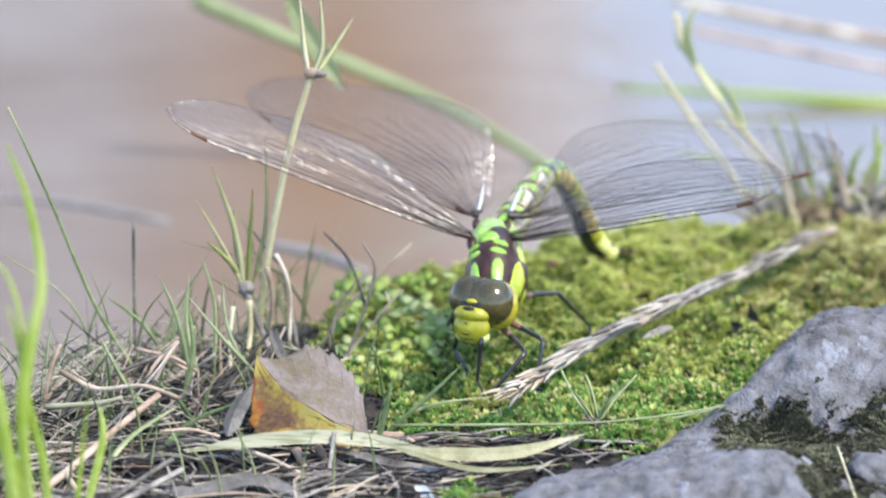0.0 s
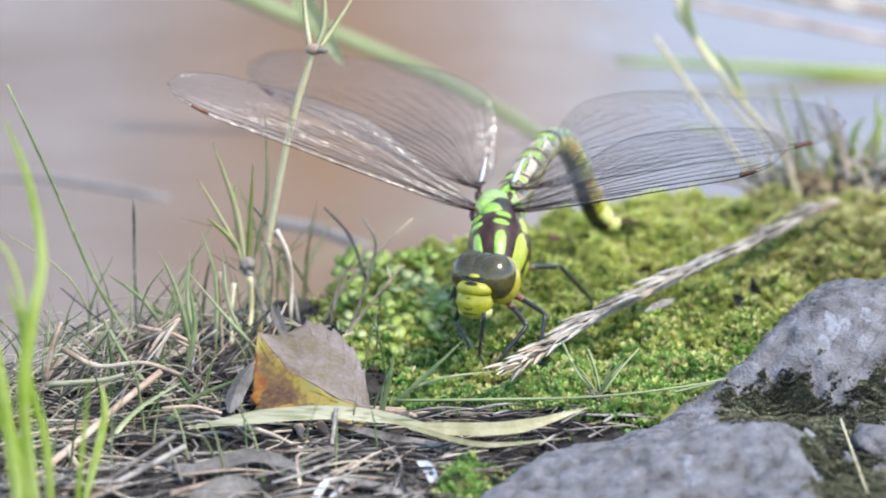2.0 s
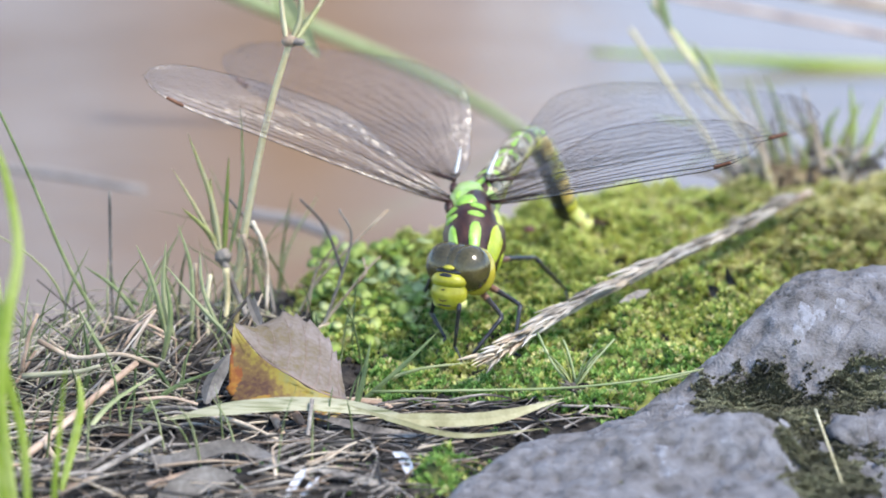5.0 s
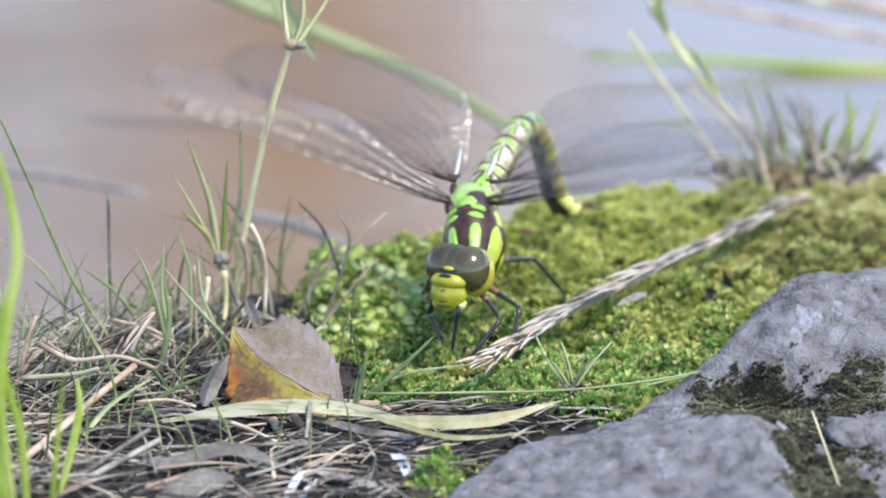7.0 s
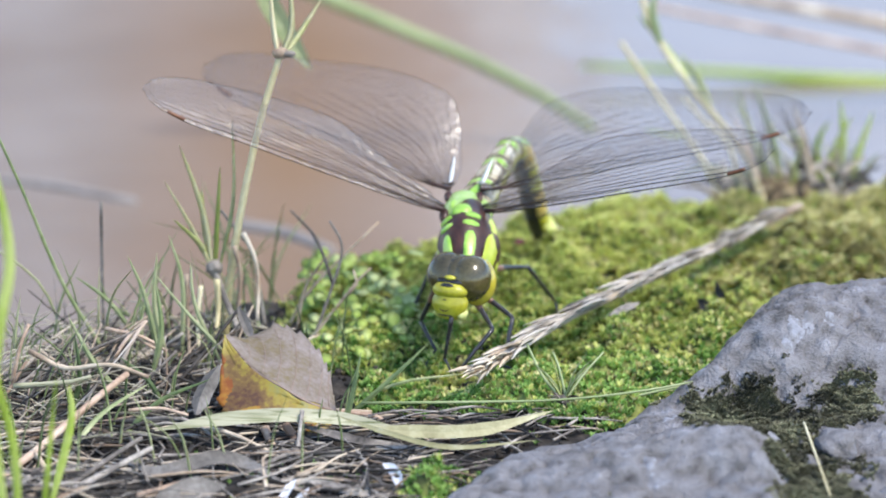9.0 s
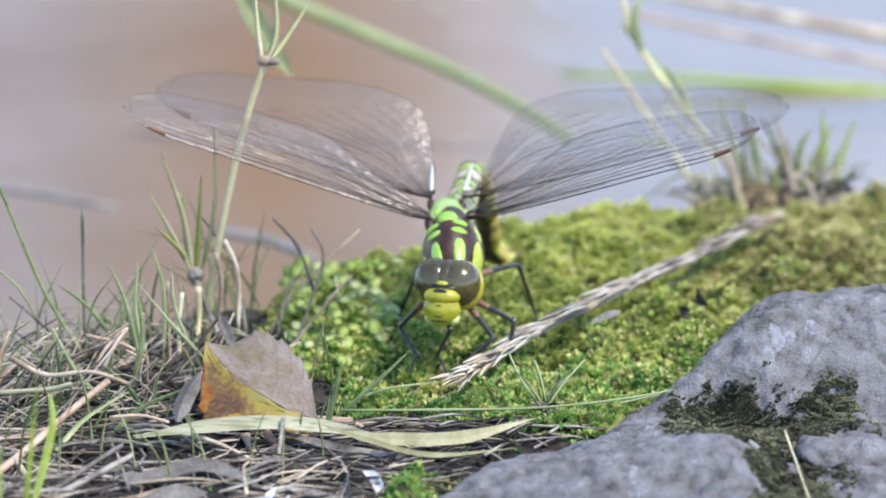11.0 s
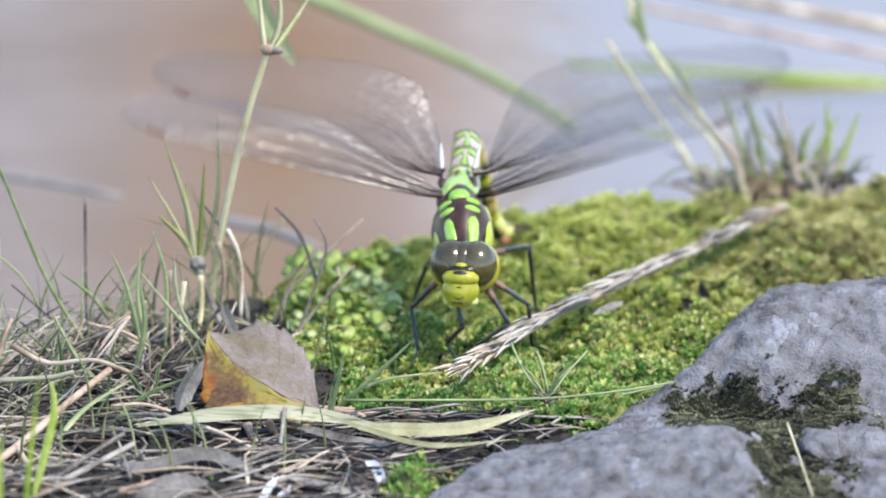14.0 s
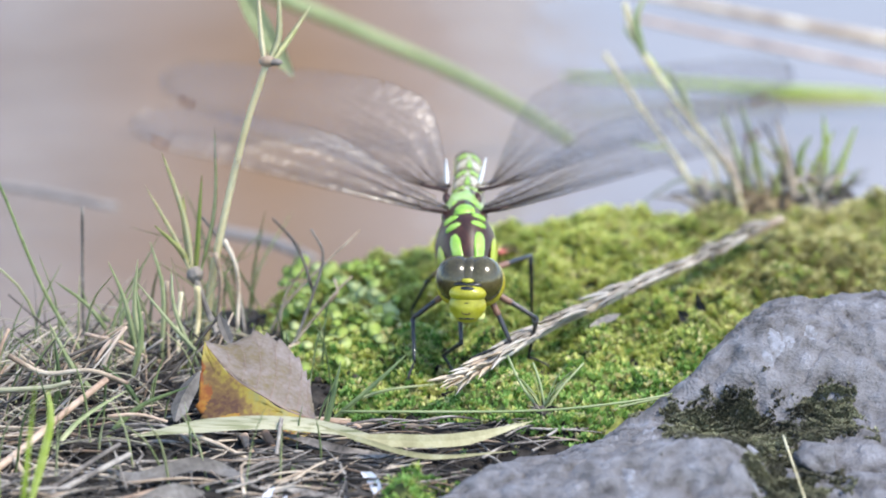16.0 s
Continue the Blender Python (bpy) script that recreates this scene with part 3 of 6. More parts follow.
def make_tall_stem():
    t = thing("tall_grass_stem", "tall pale green grass stem with a pale joint and leaf sheath", "grass", "grass on the bank")
    part("stem", tube([(-0.0302, 0.012, 0.0005), (-0.0295, 0.012, 0.009), (-0.0276, 0.012, 0.0203), (-0.0252, 0.012, 0.0314), (-0.0225, 0.012, 0.0406)], 0.00054, 0.00043, 8, 8, wobble=0.1), PALE_STEM, t)
    part("joint", ball((-0.0224, 0.012, 0.0409), (0.0012, 0.0009, 0.0008)), STRAW, t, "pale swollen joint")
    part("joint_scar", ball((-0.0213, 0.0116, 0.0409), (0.0010, 0.0006, 0.0005)), TWIG, t, "dark scar on the joint")
    part("sheath", blade([(-0.0228, 0.012, 0.0408), (-0.0234, 0.012, 0.0449), (-0.024, 0.012, 0.0527)], 0.0008), PALE_STEM, t)
    part("sheath", blade([(-0.0221, 0.012, 0.0409), (-0.0209, 0.013, 0.0446), (-0.0213, 0.014, 0.0522)], 0.0010), GRASS_PALE, t)
    part("side_leaf", blade([(-0.0219, 0.012, 0.0409), (-0.0202, 0.016, 0.0422), (-0.0168, 0.02, 0.0467)], 0.0012), GRASS_PALE, t)
    return t


tall_stem = make_tall_stem()


def make_sprout():
    t = thing("grass_sprout", "small green grass sprout with a dark withered knot", "grass", "grass on the bank")
    part("knot", ball((-0.0316, 0.01, 0.0111), (0.0011, 0.0008, 0.0011), 14, 10, None, lambda d: 1 + 0.5 * noise.noise(Vector(d) * 3)), TWIG, t, "dark withered knot")
    part("stem", tube([(-0.0283, 0.006, 0.0036), (-0.0299, 0.008, 0.007), (-0.0316, 0.01, 0.0108)], 0.00045, 0.0004), STRAW_GREY, t, "grey dry stem")
    for p, w in (([(-0.0319, 0.01, 0.0108), (-0.0331, 0.01, 0.0193), (-0.0362, 0.01, 0.0286)], 0.0010), ([(-0.0322, 0.01, 0.0116), (-0.0346, 0.009, 0.0172), (-0.0383, 0.009, 0.0239)], 0.0007),
                 ([(-0.0326, 0.01, 0.0128), (-0.0338, 0.009, 0.0152), (-0.037, 0.008, 0.0186)], 0.0010), ([(-0.0315, 0.011, 0.0109), (-0.0312, 0.011, 0.0166), (-0.0307, 0.011, 0.0252)], 0.0008),
                 ([(-0.0319, 0.011, 0.0109), (-0.033, 0.012, 0.0171), (-0.0333, 0.012, 0.0219)], 0.0010), ([(-0.0309, 0.012, 0.0106), (-0.029, 0.013, 0.02), (-0.0291, 0.014, 0.0313)], 0.0006)):
        part("leaf", blade(p, w * 0.95), GRASS_PALE if w > 0.0006 else GRASS_DULL, t)
    return t


make_sprout()
stalk("curled thin brown dry grass stalk", [(-0.0247, 0.014, 0.0011), (-0.0257, 0.015, 0.0073), (-0.0264, 0.015, 0.0117), (-0.0285, 0.015, 0.0147), (-0.0308, 0.015, 0.0178)], 0.00025, 0.00018, STRAW_GREY, "dry_grass", "stem")
for pts, w in (([(-0.0375, -0.005, 0.0032), (-0.0391, -0.005, 0.0103), (-0.0387, -0.005, 0.0178)], 0.0010), ([(-0.0385, -0.008, 0.0049), (-0.0403, -0.008, 0.0128), (-0.0425, -0.008, 0.0183)], 0.0009),
               ([(-0.0298, -0.008, 0.0049), (-0.0341, -0.008, 0.0097), (-0.039, -0.007, 0.0155)], 0.0008), ([(-0.042, 0.002, 0.0037), (-0.0457, 0.002, 0.0089), (-0.0501, 0.002, 0.0123)], 0.0009),
               ([(-0.0358, 0.004, 0.0011), (-0.0357, 0.004, 0.0107), (-0.0375, 0.005, 0.0173)], 0.0009), ([(-0.0392, -0.01, 0.0024), (-0.038, -0.01, 0.0087), (-0.0387, -0.009, 0.0147)], 0.0011),
               ([(-0.0303, -0.005, 0.0024), (-0.0336, -0.005, 0.0103), (-0.0343, -0.004, 0.0163)], 0.0008), ([(-0.0414, 0.006, 0.0004), (-0.0415, 0.006, 0.0069), (-0.0416, 0.006, 0.0101)], 0.0008),
               ([(-0.0431, -0.015, 0.0009), (-0.0468, -0.015, 0.0056), (-0.0501, -0.014, 0.0116)], 0.0012), ([(-0.0373, -0.02, 0.001), (-0.0395, -0.02, 0.0049), (-0.0432, -0.019, 0.0077)], 0.0010),
               ([(-0.0492, -0.02, 0.001), (-0.0484, -0.02, 0.0057), (-0.049, -0.02, 0.0111)], 0.0010), ([(-0.0428, -0.03, -0.0003), (-0.0377, -0.028, 0.0044), (-0.031, -0.027, 0.0072)], 0.0010),
               ([(-0.0149, -0.028, -0.0018), (-0.0128, -0.027, 0.0033), (-0.0112, -0.025, 0.0104)], 0.0012), ([(-0.0135, -0.02, -0.0006), (-0.0075, -0.018, 0.0042), (-0.0023, -0.01, 0.0068)], 0.0009),
               ([(-0.0143, -0.015, -0.0007), (-0.006, -0.014, 0.0025), (0.0022, -0.012, 0.0031)], 0.0007), ([(-0.0392, 0.008, 0.003), (-0.0453, 0.008, 0.0062), (-0.0471, 0.008, 0.0098)], 0.0007)):
    grass("slender dull green grass blade among dry litter", pts, w * 0.75, GRASS_DULL)

# straw lying about
for label, pts, r, mat in (("long pale tan straw propped over the litter", [(-0.0612, -0.05, -0.0019), (-0.053, -0.042, 0.0023), (-0.0469, -0.034, 0.0056), (-0.0417, -0.028, 0.0083)], 0.00058, STRAW_PINK),
                           ("bent pale tan straw on the litter", [(-0.0534, -0.042, 0.0026), (-0.0501, -0.044, -0.0013), (-0.0453, -0.046, -0.0044)], 0.00045, STRAW),
                           ("pale curved straw over the litter", [(-0.055, -0.02, 0.0088), (-0.0501, -0.022, 0.0071), (-0.0441, -0.024, 0.0082), (-0.0391, -0.024, 0.0065)], 0.0004, STRAW),
                           ("short pale yellowish straw on the litter", [(-0.0568, -0.025, 0.0056), (-0.0499, -0.025, 0.0061), (-0.0466, -0.025, 0.0069)], 0.0004, BLADE_DRY),
                           ("thin pale reddish straw on the litter", [(-0.057, -0.025, 0.0061), (-0.0558, -0.025, 0.0112), (-0.0547, -0.024, 0.0138)], 0.0003, STRAW_PINK),
                           ("thin reddish straw among the grass", [(-0.0454, -0.005, 0.0071), (-0.0408, -0.006, 0.0063), (-0.0374, -0.007, 0.0046)], 0.0003, STRAW_PINK),
                           ("thin reddish straw among the grass", [(-0.0432, -0.012, 0.0046), (-0.0417, -0.012, 0.0078), (-0.0399, -0.011, 0.0102)], 0.0003, STRAW_PINK),
                           ("reddish broken straw on dark soil", [(-0.0238, -0.03, 0.0016), (-0.0227, -0.032, -0.0004), (-0.0217, -0.035, -0.0027)], 0.0006, STRAW_PINK),
                           ("reddish broken straw on dark soil", [(-0.0211, -0.03, 0.002), (-0.0192, -0.032, -0.0001), (-0.0173, -0.034, -0.0021)], 0.0006, STRAW_PINK),
                           ("grey bent straw on dark soil", [(-0.0188, -0.032, 0.0046), (-0.0195, -0.036, 0.0001), (-0.0209, -0.04, -0.0039), (-0.022, -0.042, -0.0062)], 0.0003, STRAW_GREY)):
    stalk(label, pts, r, r * 0.75, mat)

for pts in ([(-0.0204, 0.014, 0.0011), (-0.0193, 0.014, 0.0068), (-0.0168, 0.014, 0.011)], [(-0.0183, 0.01, 0.0003), (-0.0156, 0.01, 0.008), (-0.0141, 0.01, 0.014), (-0.0158, 0.01, 0.0178)],
            [(-0.0192, 0.01, -0.0001), (-0.0142, 0.01, 0.0064), (-0.0122, 0.01, 0.009), (-0.0102, 0.01, 0.0111)], [(-0.0138, 0.01, 0.0068), (-0.0122, 0.01, 0.0088), (-0.0126, 0.011, 0.0105)],
            [(-0.0154, 0.012, 0.0082), (-0.0177, 0.014, 0.014), (-0.0212, 0.016, 0.0175)], [(-0.0217, 0.016, 0.0005), (-0.0185, 0.016, 0.0062), (-0.0092, 0.018, 0.0153)]):
    stalk("thin grey-brown dead twig standing in the moss", pts, 0.00026, 0.00015, TWIG if random.random() < 0.3 else STRAW, "twig", "twig", "dead twigs", knots=((0.5, 0.4),))


# pale stalks round the sprout and broken straw in the front
for label, pts, r, mat in (("pale tan dry stalk standing by the sprout", [(-0.0276, 0.01, 0.0161), (-0.0262, 0.01, 0.013), (-0.0256, 0.01, 0.0094), (-0.0257, 0.008, 0.004)], 0.00034, STRAW),
                           ("pale tan dry stalk standing by the sprout", [(-0.0288, 0.009, 0.0145), (-0.028, 0.009, 0.0105), (-0.0283, 0.008, 0.0052)], 0.0004, STRAW),
                           ("pale tan dry stalk standing by the sprout", [(-0.0352, 0.006, 0.0114), (-0.0351, 0.005, 0.0061), (-0.0348, 0.003, 0.0003)], 0.0003, STRAW),
                           ("curved thin brown dry stalk", [(-0.0346, 0.006, 0.0122), (-0.0342, 0.005, 0.0077), (-0.0322, 0.004, 0.0052), (-0.0301, 0.003, 0.0035)], 0.00022, TWIG),
                           ("pale tan dry stalk standing by the sprout", [(-0.0312, 0.008, 0.01), (-0.031, 0.008, 0.006), (-0.0313, 0.006, 0.0026)], 0.00045, PALE_STEM),
                           ("pale tan dry stalk standing by the sprout", [(-0.0333, 0.007, 0.0095), (-0.0337, 0.006, 0.0058), (-0.0336, 0.004, 0.0016)], 0.00035, PALE_STEM),
                           ("grey-brown broken straw on dark soil", [(-0.0482, -0.056, 0.0015), (-0.043, -0.05, 0.0025), (-0.0379, -0.045, 0.0038)], 0.0005, STRAW_GREY),
                           ("dark brown broken straw on dark soil", [(-0.0477, -0.053, 0.0016), (-0.0436, -0.047, 0.0028), (-0.0393, -0.042, 0.0042)], 0.0004, TWIG),
                           ("pale tan broken straw on dark soil", [(-0.0392, -0.057, 0.0014), (-0.0357, -0.055, 0.0019), (-0.032, -0.053, 0.0024)], 0.0005, STRAW_PINK),
                           ("thin reddish straw among the grass", [(-0.0415, -0.03, 0.0039), (-0.0374, -0.03, 0.0042), (-0.0337, -0.031, 0.0036)], 0.00028, STRAW_PINK),
                           ("thin reddish straw among the grass", [(-0.0458, -0.004, 0.0069), (-0.0422, -0.005, 0.0061), (-0.0391, -0.007, 0.005)], 0.00026, STRAW_PINK),
                           ("thin reddish straw among the grass", [(-0.0444, -0.01, 0.0047), (-0.0423, -0.009, 0.0074), (-0.0403, -0.008, 0.0091)], 0.0003, STRAW_PINK)):
    stalk(label, pts, r, r * 0.75, mat)
grass("bluish green grass blade lying over the litter", [(-0.0479, -0.04, 0.0027), (-0.0445, -0.035, 0.0053), (-0.0388, -0.03, 0.0076)], 0.0008, GRASS_DULL)
grass(FRESH, [(-0.0496, -0.062, 0.0027), (-0.0472, -0.06, 0.0124), (-0.0475, -0.059, 0.0171)], 0.0011, GRASS, thick=0.04)
for pts, w in (([(-0.0328, -0.028, 0.0026), (-0.0318, -0.025, 0.0047), (-0.0299, -0.022, 0.0075)], 0.0024), ([(-0.0278, -0.006, 0.0105), (-0.0269, -0.008, 0.009), (-0.0259, -0.01, 0.0072)], 0.0013)):
    grass("curled grey dead blade beside the fallen leaf", pts, w, LEAF_DEAD, (0.9, 0.3, 0.3), "dry_grass", shape=lambda w: min(1, 0.2 + 3 * w) * min(1, 0.2 + 3 * (1 - w)), thick=0.08, fold=0.5, group="fallen blades")


# ---- the fallen leaf ----
def make_leaf():
    t = thing("fallen_leaf", "folded fallen leaf with toothed edge, grey-brown above, yellow-orange beneath", "leaf")
    ribs = spline([(-0.0143, -0.024, 0.0018), (-0.0179, -0.0245, 0.0031), (-0.0216, -0.0235, 0.005), (-0.0253, -0.021, 0.0066), (-0.0293, -0.017, 0.01)], 10)
    upper = spline([(-0.0145, -0.0235, 0.0019), (-0.0152, -0.018, 0.0042), (-0.0162, -0.0145, 0.0061), (-0.0187, -0.011, 0.0081), (-0.0222, -0.0095, 0.0094), (-0.0258, -0.012, 0.0087), (-0.0294, -0.0165, 0.0102)], 8)
    lower = spline([(-0.0143, -0.0245, 0.0015), (-0.0166, -0.0285, 0.0003), (-0.0219, -0.0275, 0.0016), (-0.0267, -0.0265, 0.0017), (-0.0299, -0.0235, 0.0026), (-0.0298, -0.02, 0.0063), (-0.0295, -0.0175, 0.0099)], 8)

    def along(line, s):
        u = s * (len(line) - 1)
        i = min(int(u), len(line) - 2)
        return line[i] * (1 - u + i) + line[i + 1] * (u - i)

    def blade_point(edge, cup, teeth, seed, s, q):
        a, b = along(ribs, s), along(edge, s)
        tooth = teeth * (((s * 9.5 + 0.2 * math.sin(s * 20)) % 1) ** 1.6 - 0.5) * min(1, 6 * s) * min(1, 4 * (1 - s))
        b = b + (b - a) / (np.linalg.norm(b - a) + 1e-9) * tooth
        side = math.cos((s - 0.45 * q) * 40)
        wave = 0.0005 * noise.noise((s * 5, q * 3, seed)) + 0.00016 * side * math.sin(math.pi * q)
        return a + (b - a) * q + np.array([0.0, -cup * math.sin(math.pi * q) * math.sin(math.pi * min(1, s + 0.1)) + wave, wave])

    def half(edge, cup, teeth, seed, n=110, m=14):
        v = [blade_point(edge, cup, teeth, seed, i / n, j / m) for i in range(n + 1) for j in range(m + 1)]
        f = [(i * (m + 1) + j, i * (m + 1) + j + 1, (i + 1) * (m + 1) + j + 1, (i + 1) * (m + 1) + j) for i in range(n) for j in range(m)]
        rim = [1 if (k % m) / m > 0.84 + 0.3 * noise.noise((k // m / n * 9, seed, 1.0)) else 0 for k in range(n * m)]
        return v, f, rim

    v, f, rim = half(upper, 0.0010, 0.0011, 1.5)
    top = part("upper_half", (v, f), LEAF_GREY, t, "grey-brown leaf half with fine side veins")
    top.modifiers.new("thickness", "SOLIDIFY").thickness = 0.00014
    v, f, rim = half(lower, -0.0004, 0.0006, 7.5)
    under = new("lower_half", mesh_of("lower_half", v, f, [LEAF_YELLOW, LEAF_EDGE], True, rim))
    under.parent = t
    under["label"] = "yellow-orange leaf half with reddish rim"
    under.modifiers.new("thickness", "SOLIDIFY").thickness = 0.00014
    part("midrib", tube([along(ribs, k / 8) + np.array([0, -0.0001, 0]) for k in range(9)], 0.00022, 0.00008), RIB, t)
    for k in range(7):
        s = 0.08 + 0.12 * k
        pts = [blade_point(upper, 0.0010, 0.0, 1.5, min(1, s + 0.16 * q * q), q) + np.array([0, -0.00008, 0.00002]) for q in (0.0, 0.25, 0.5, 0.75, 0.95)]
        part("vein", tube(pts, 0.00006, 0.00003), RIB, t)
    part("petiole", tube([(-0.0143, -0.024, 0.0017), (-0.0112, -0.0245, 0.0016), (-0.0092, -0.025, 0.0014), (-0.0079, -0.026, 0.0007)], 0.00042, 0.0003), STRAW_PINK, t, "reddish leaf stalk")


make_leaf()

# ---- dry blades lying in front ----
wide = lambda w: min(1, 0.08 + 3.2 * w) * min(1, 0.05 + 3.0 * (1 - w))
grass("long fading green-grey grass blade lying flat", [(-0.038, -0.034, 0.0025), (-0.0302, -0.033, 0.0036), (-0.0207, -0.032, 0.004), (-0.0119, -0.031, 0.0029), (-0.0031, -0.033, 0.0014)], 0.0019, BLADE_DRY,
      (0, 0.6, 0.8), "dry_grass", shape=wide, thick=0.05, fold=0.12, group="fallen blades")
grass("fading yellow-green grass blade lying flat", [(-0.0111, -0.036, 0.0038), (-0.0038, -0.036, 0.0031), (0.0049, -0.035, 0.0031), (0.0139, -0.031, 0.0043)], 0.0018, BLADE_PALE, (0, 0.6, 0.8), "dry_grass",
      shape=wide, thick=0.05, fold=0.12, group="fallen blades")
grass("thin pale dry blade lying on the soil", [(-0.0148, -0.034, 0.0047), (-0.0074, -0.038, 0.0035), (0.0005, -0.04, 0.0023), (0.0114, -0.039, 0.0029)], 0.0007, BLADE_PALE, (0, 0.6, 0.8), "dry_grass",
      shape=wide, thick=0.05, fold=0.12, group="fallen blades")
grass("broad grey dead blade lying on the soil", [(-0.0409, -0.046, 0.002), (-0.0362, -0.048, 0.0018), (-0.0297, -0.046, 0.003), (-0.0254, -0.046, 0.002), (-0.0209, -0.051, 0.0013)], 0.0022, LEAF_DEAD, (0, 0.8, 0.6),
      "dry_grass", shape=wide, thick=0.05, fold=0.12, group="fallen blades")
grass("broad grey-brown dead blade lying on the soil", [(-0.0384, -0.063, 0.0008), (-0.0329, -0.057, 0.0021), (-0.028, -0.055, 0.0023)], 0.0034, LEAF_DEAD, (0, 0.8, 0.6), "dry_grass", shape=wide,
      thick=0.05, fold=0.12, group="fallen blades")
grass("grey dead blade lying on the soil", [(-0.0182, -0.05, 0.0013), (-0.0138, -0.052, 0.0009), (-0.0085, -0.055, 0.0006)], 0.0013, STRAW_GREY, (0, 0.8, 0.6), "dry_grass", shape=wide, thick=0.05, fold=0.12, group="fallen blades")
grass("grey dead blade lying on the soil", [(-0.0207, -0.03, 0.0023), (-0.0104, -0.034, 0.001), (-0.0031, -0.035, 0.0004)], 0.0012, STRAW_GREY, (0, 0.8, 0.6), "dry_grass", shape=wide, thick=0.05, fold=0.12, group="fallen blades")

for pts, w in (([(-0.0083, -0.047, 0.0025), (-0.0067, -0.048, 0.0016), (-0.0057, -0.053, 0.0002)], 0.0014), ([(-0.0193, -0.052, 0.0021), (-0.0205, -0.054, 0.001), (-0.022, -0.059, -0.0002)], 0.0012),
               ([(-0.0176, -0.053, 0.0013), (-0.0191, -0.055, 0.0002), (-0.0204, -0.059, -0.0002)], 0.0010)):
    grass("small whitish flake lying on the soil", pts, w, WHITE_BIT, (1, 0, 0.3), "white_flake", "flake", "white flakes", shape=wide, thick=0.25)


# ---- dry grass ear across the moss ----
def make_ear():
    t = thing("dry_grass_ear", "dry pale grey-straw grass ear lying across the moss", "grass ear")
    line = [(0.0515, 0.0593, 0.0055), (0.0391, 0.0363, 0.0065), (0.0265, 0.0177, 0.0064), (0.0168, 0.0037, 0.006), (0.0102, -0.0071, 0.0054), (0.0044, -0.0179, 0.005)]
    part("stem", tube(line, 0.0006, 0.0005, 8, 7, wobble=0.2), STRAW, t)
    path = spline(line, 20)
    rng = random.Random(4)
    n = len(path)
    for k in range(190):
        i = int(n * (0.02 + 0.96 * k / 190))
        d = path[min(i + 2, n - 1)] - path[max(i - 2, 0)]
        d /= np.linalg.norm(d)
        out = np.array([rng.uniform(-1, 1), rng.uniform(-1, 1), rng.uniform(-0.1, 1)])
        fan = 0.11 if i < n * 0.78 else 0.26
        d = d + out * fan
        d /= np.linalg.norm(d)
        long = rng.uniform(0.006, 0.010) if i < n * 0.78 else rng.uniform(0.0055, 0.0078)
        p = path[i] + out * 0.0004
        part("spikelet", blade([p, p + d * long * 0.5 + np.array([0, 0, 0.0003]), p + d * long], rng.uniform(0.0006, 0.001), 3, (rng.uniform(-1, 1), rng.uniform(-1, 1), 0.3),
                               0.4, 0.35, lambda w: max(0.03, math.sin(math.pi * min(1, w * 0.9 + 0.1)))), EAR if i < n * 0.78 or rng.random() < 0.4 else STRAW, t)


make_ear()

for pts, r in (([(-0.0112, -0.0271, 0.004), (0.0014, -0.0267, 0.004), (0.0146, -0.0257, 0.004), (0.0265, -0.0245, 0.005), (0.0374, -0.02, 0.0057)], 0.0002),
               ([(0.0154, -0.021, 0.0021), (0.0126, -0.019, 0.0053), (0.0107, -0.017, 0.0088)], 0.00022), ([(0.0159, -0.021, 0.0021), (0.0149, -0.019, 0.0061), (0.0141, -0.017, 0.0078)], 0.0002),
               ([(0.0155, -0.021, 0.0021), (0.0181, -0.019, 0.0053), (0.0208, -0.017, 0.0078)], 0.0002), ([(0.0148, -0.021, 0.0021), (0.0207, -0.021, 0.0021), (0.0311, -0.02, 0.0041)], 0.00024)):
    stalk("thin grey-green twig trailing over the moss", pts, r, r * 0.7, REED, "twig", "twig", "trailing twigs")


def make_bud():
    """A withered, spiky bud where the trailing twigs meet."""
    t = thing("withered_bud", "dark spiky withered bud where thin twigs meet", "bud")
    rng = random.Random(14)
    heart = np.array((0.0154, -0.021, 0.0022))
    part("heart", ball(heart, (0.0008, 0.0008, 0.0009), 12, 8, None, lambda d: 1 + 0.6 * noise.noise(Vector(d) * 2.5)), TWIG, t)
    for k in range(26):
        a, up = rng.random() * 6.283, rng.uniform(-0.3, 1.3)
        d = np.array([math.cos(a), math.sin(a), up])
        d *= rng.uniform(0.0014, 0.0028) / np.linalg.norm(d)
        part("scale", blade([heart, heart + d * 0.6 + np.array([0, 0, 0.0002]), heart + d], rng.uniform(0.0002, 0.0004), 3), rng.choice((TWIG, TWIG, SOIL, STRAW_GREY)), t)
    for k in range(9):
        a = rng.uniform(0.2, 2.9)
        d = np.array([math.cos(a), rng.uniform(-0.3, 0.6), 0.5 + 0.8 * rng.random()]) * rng.uniform(0.003, 0.0058)
        part("blade", blade([heart, heart + d * np.array([0.45, 0.45, 0.6]), heart + d], rng.uniform(0.0002, 0.00034), 4), rng.choice((GRASS_PALE, GRASS_DULL, REED)), t)


make_bud()


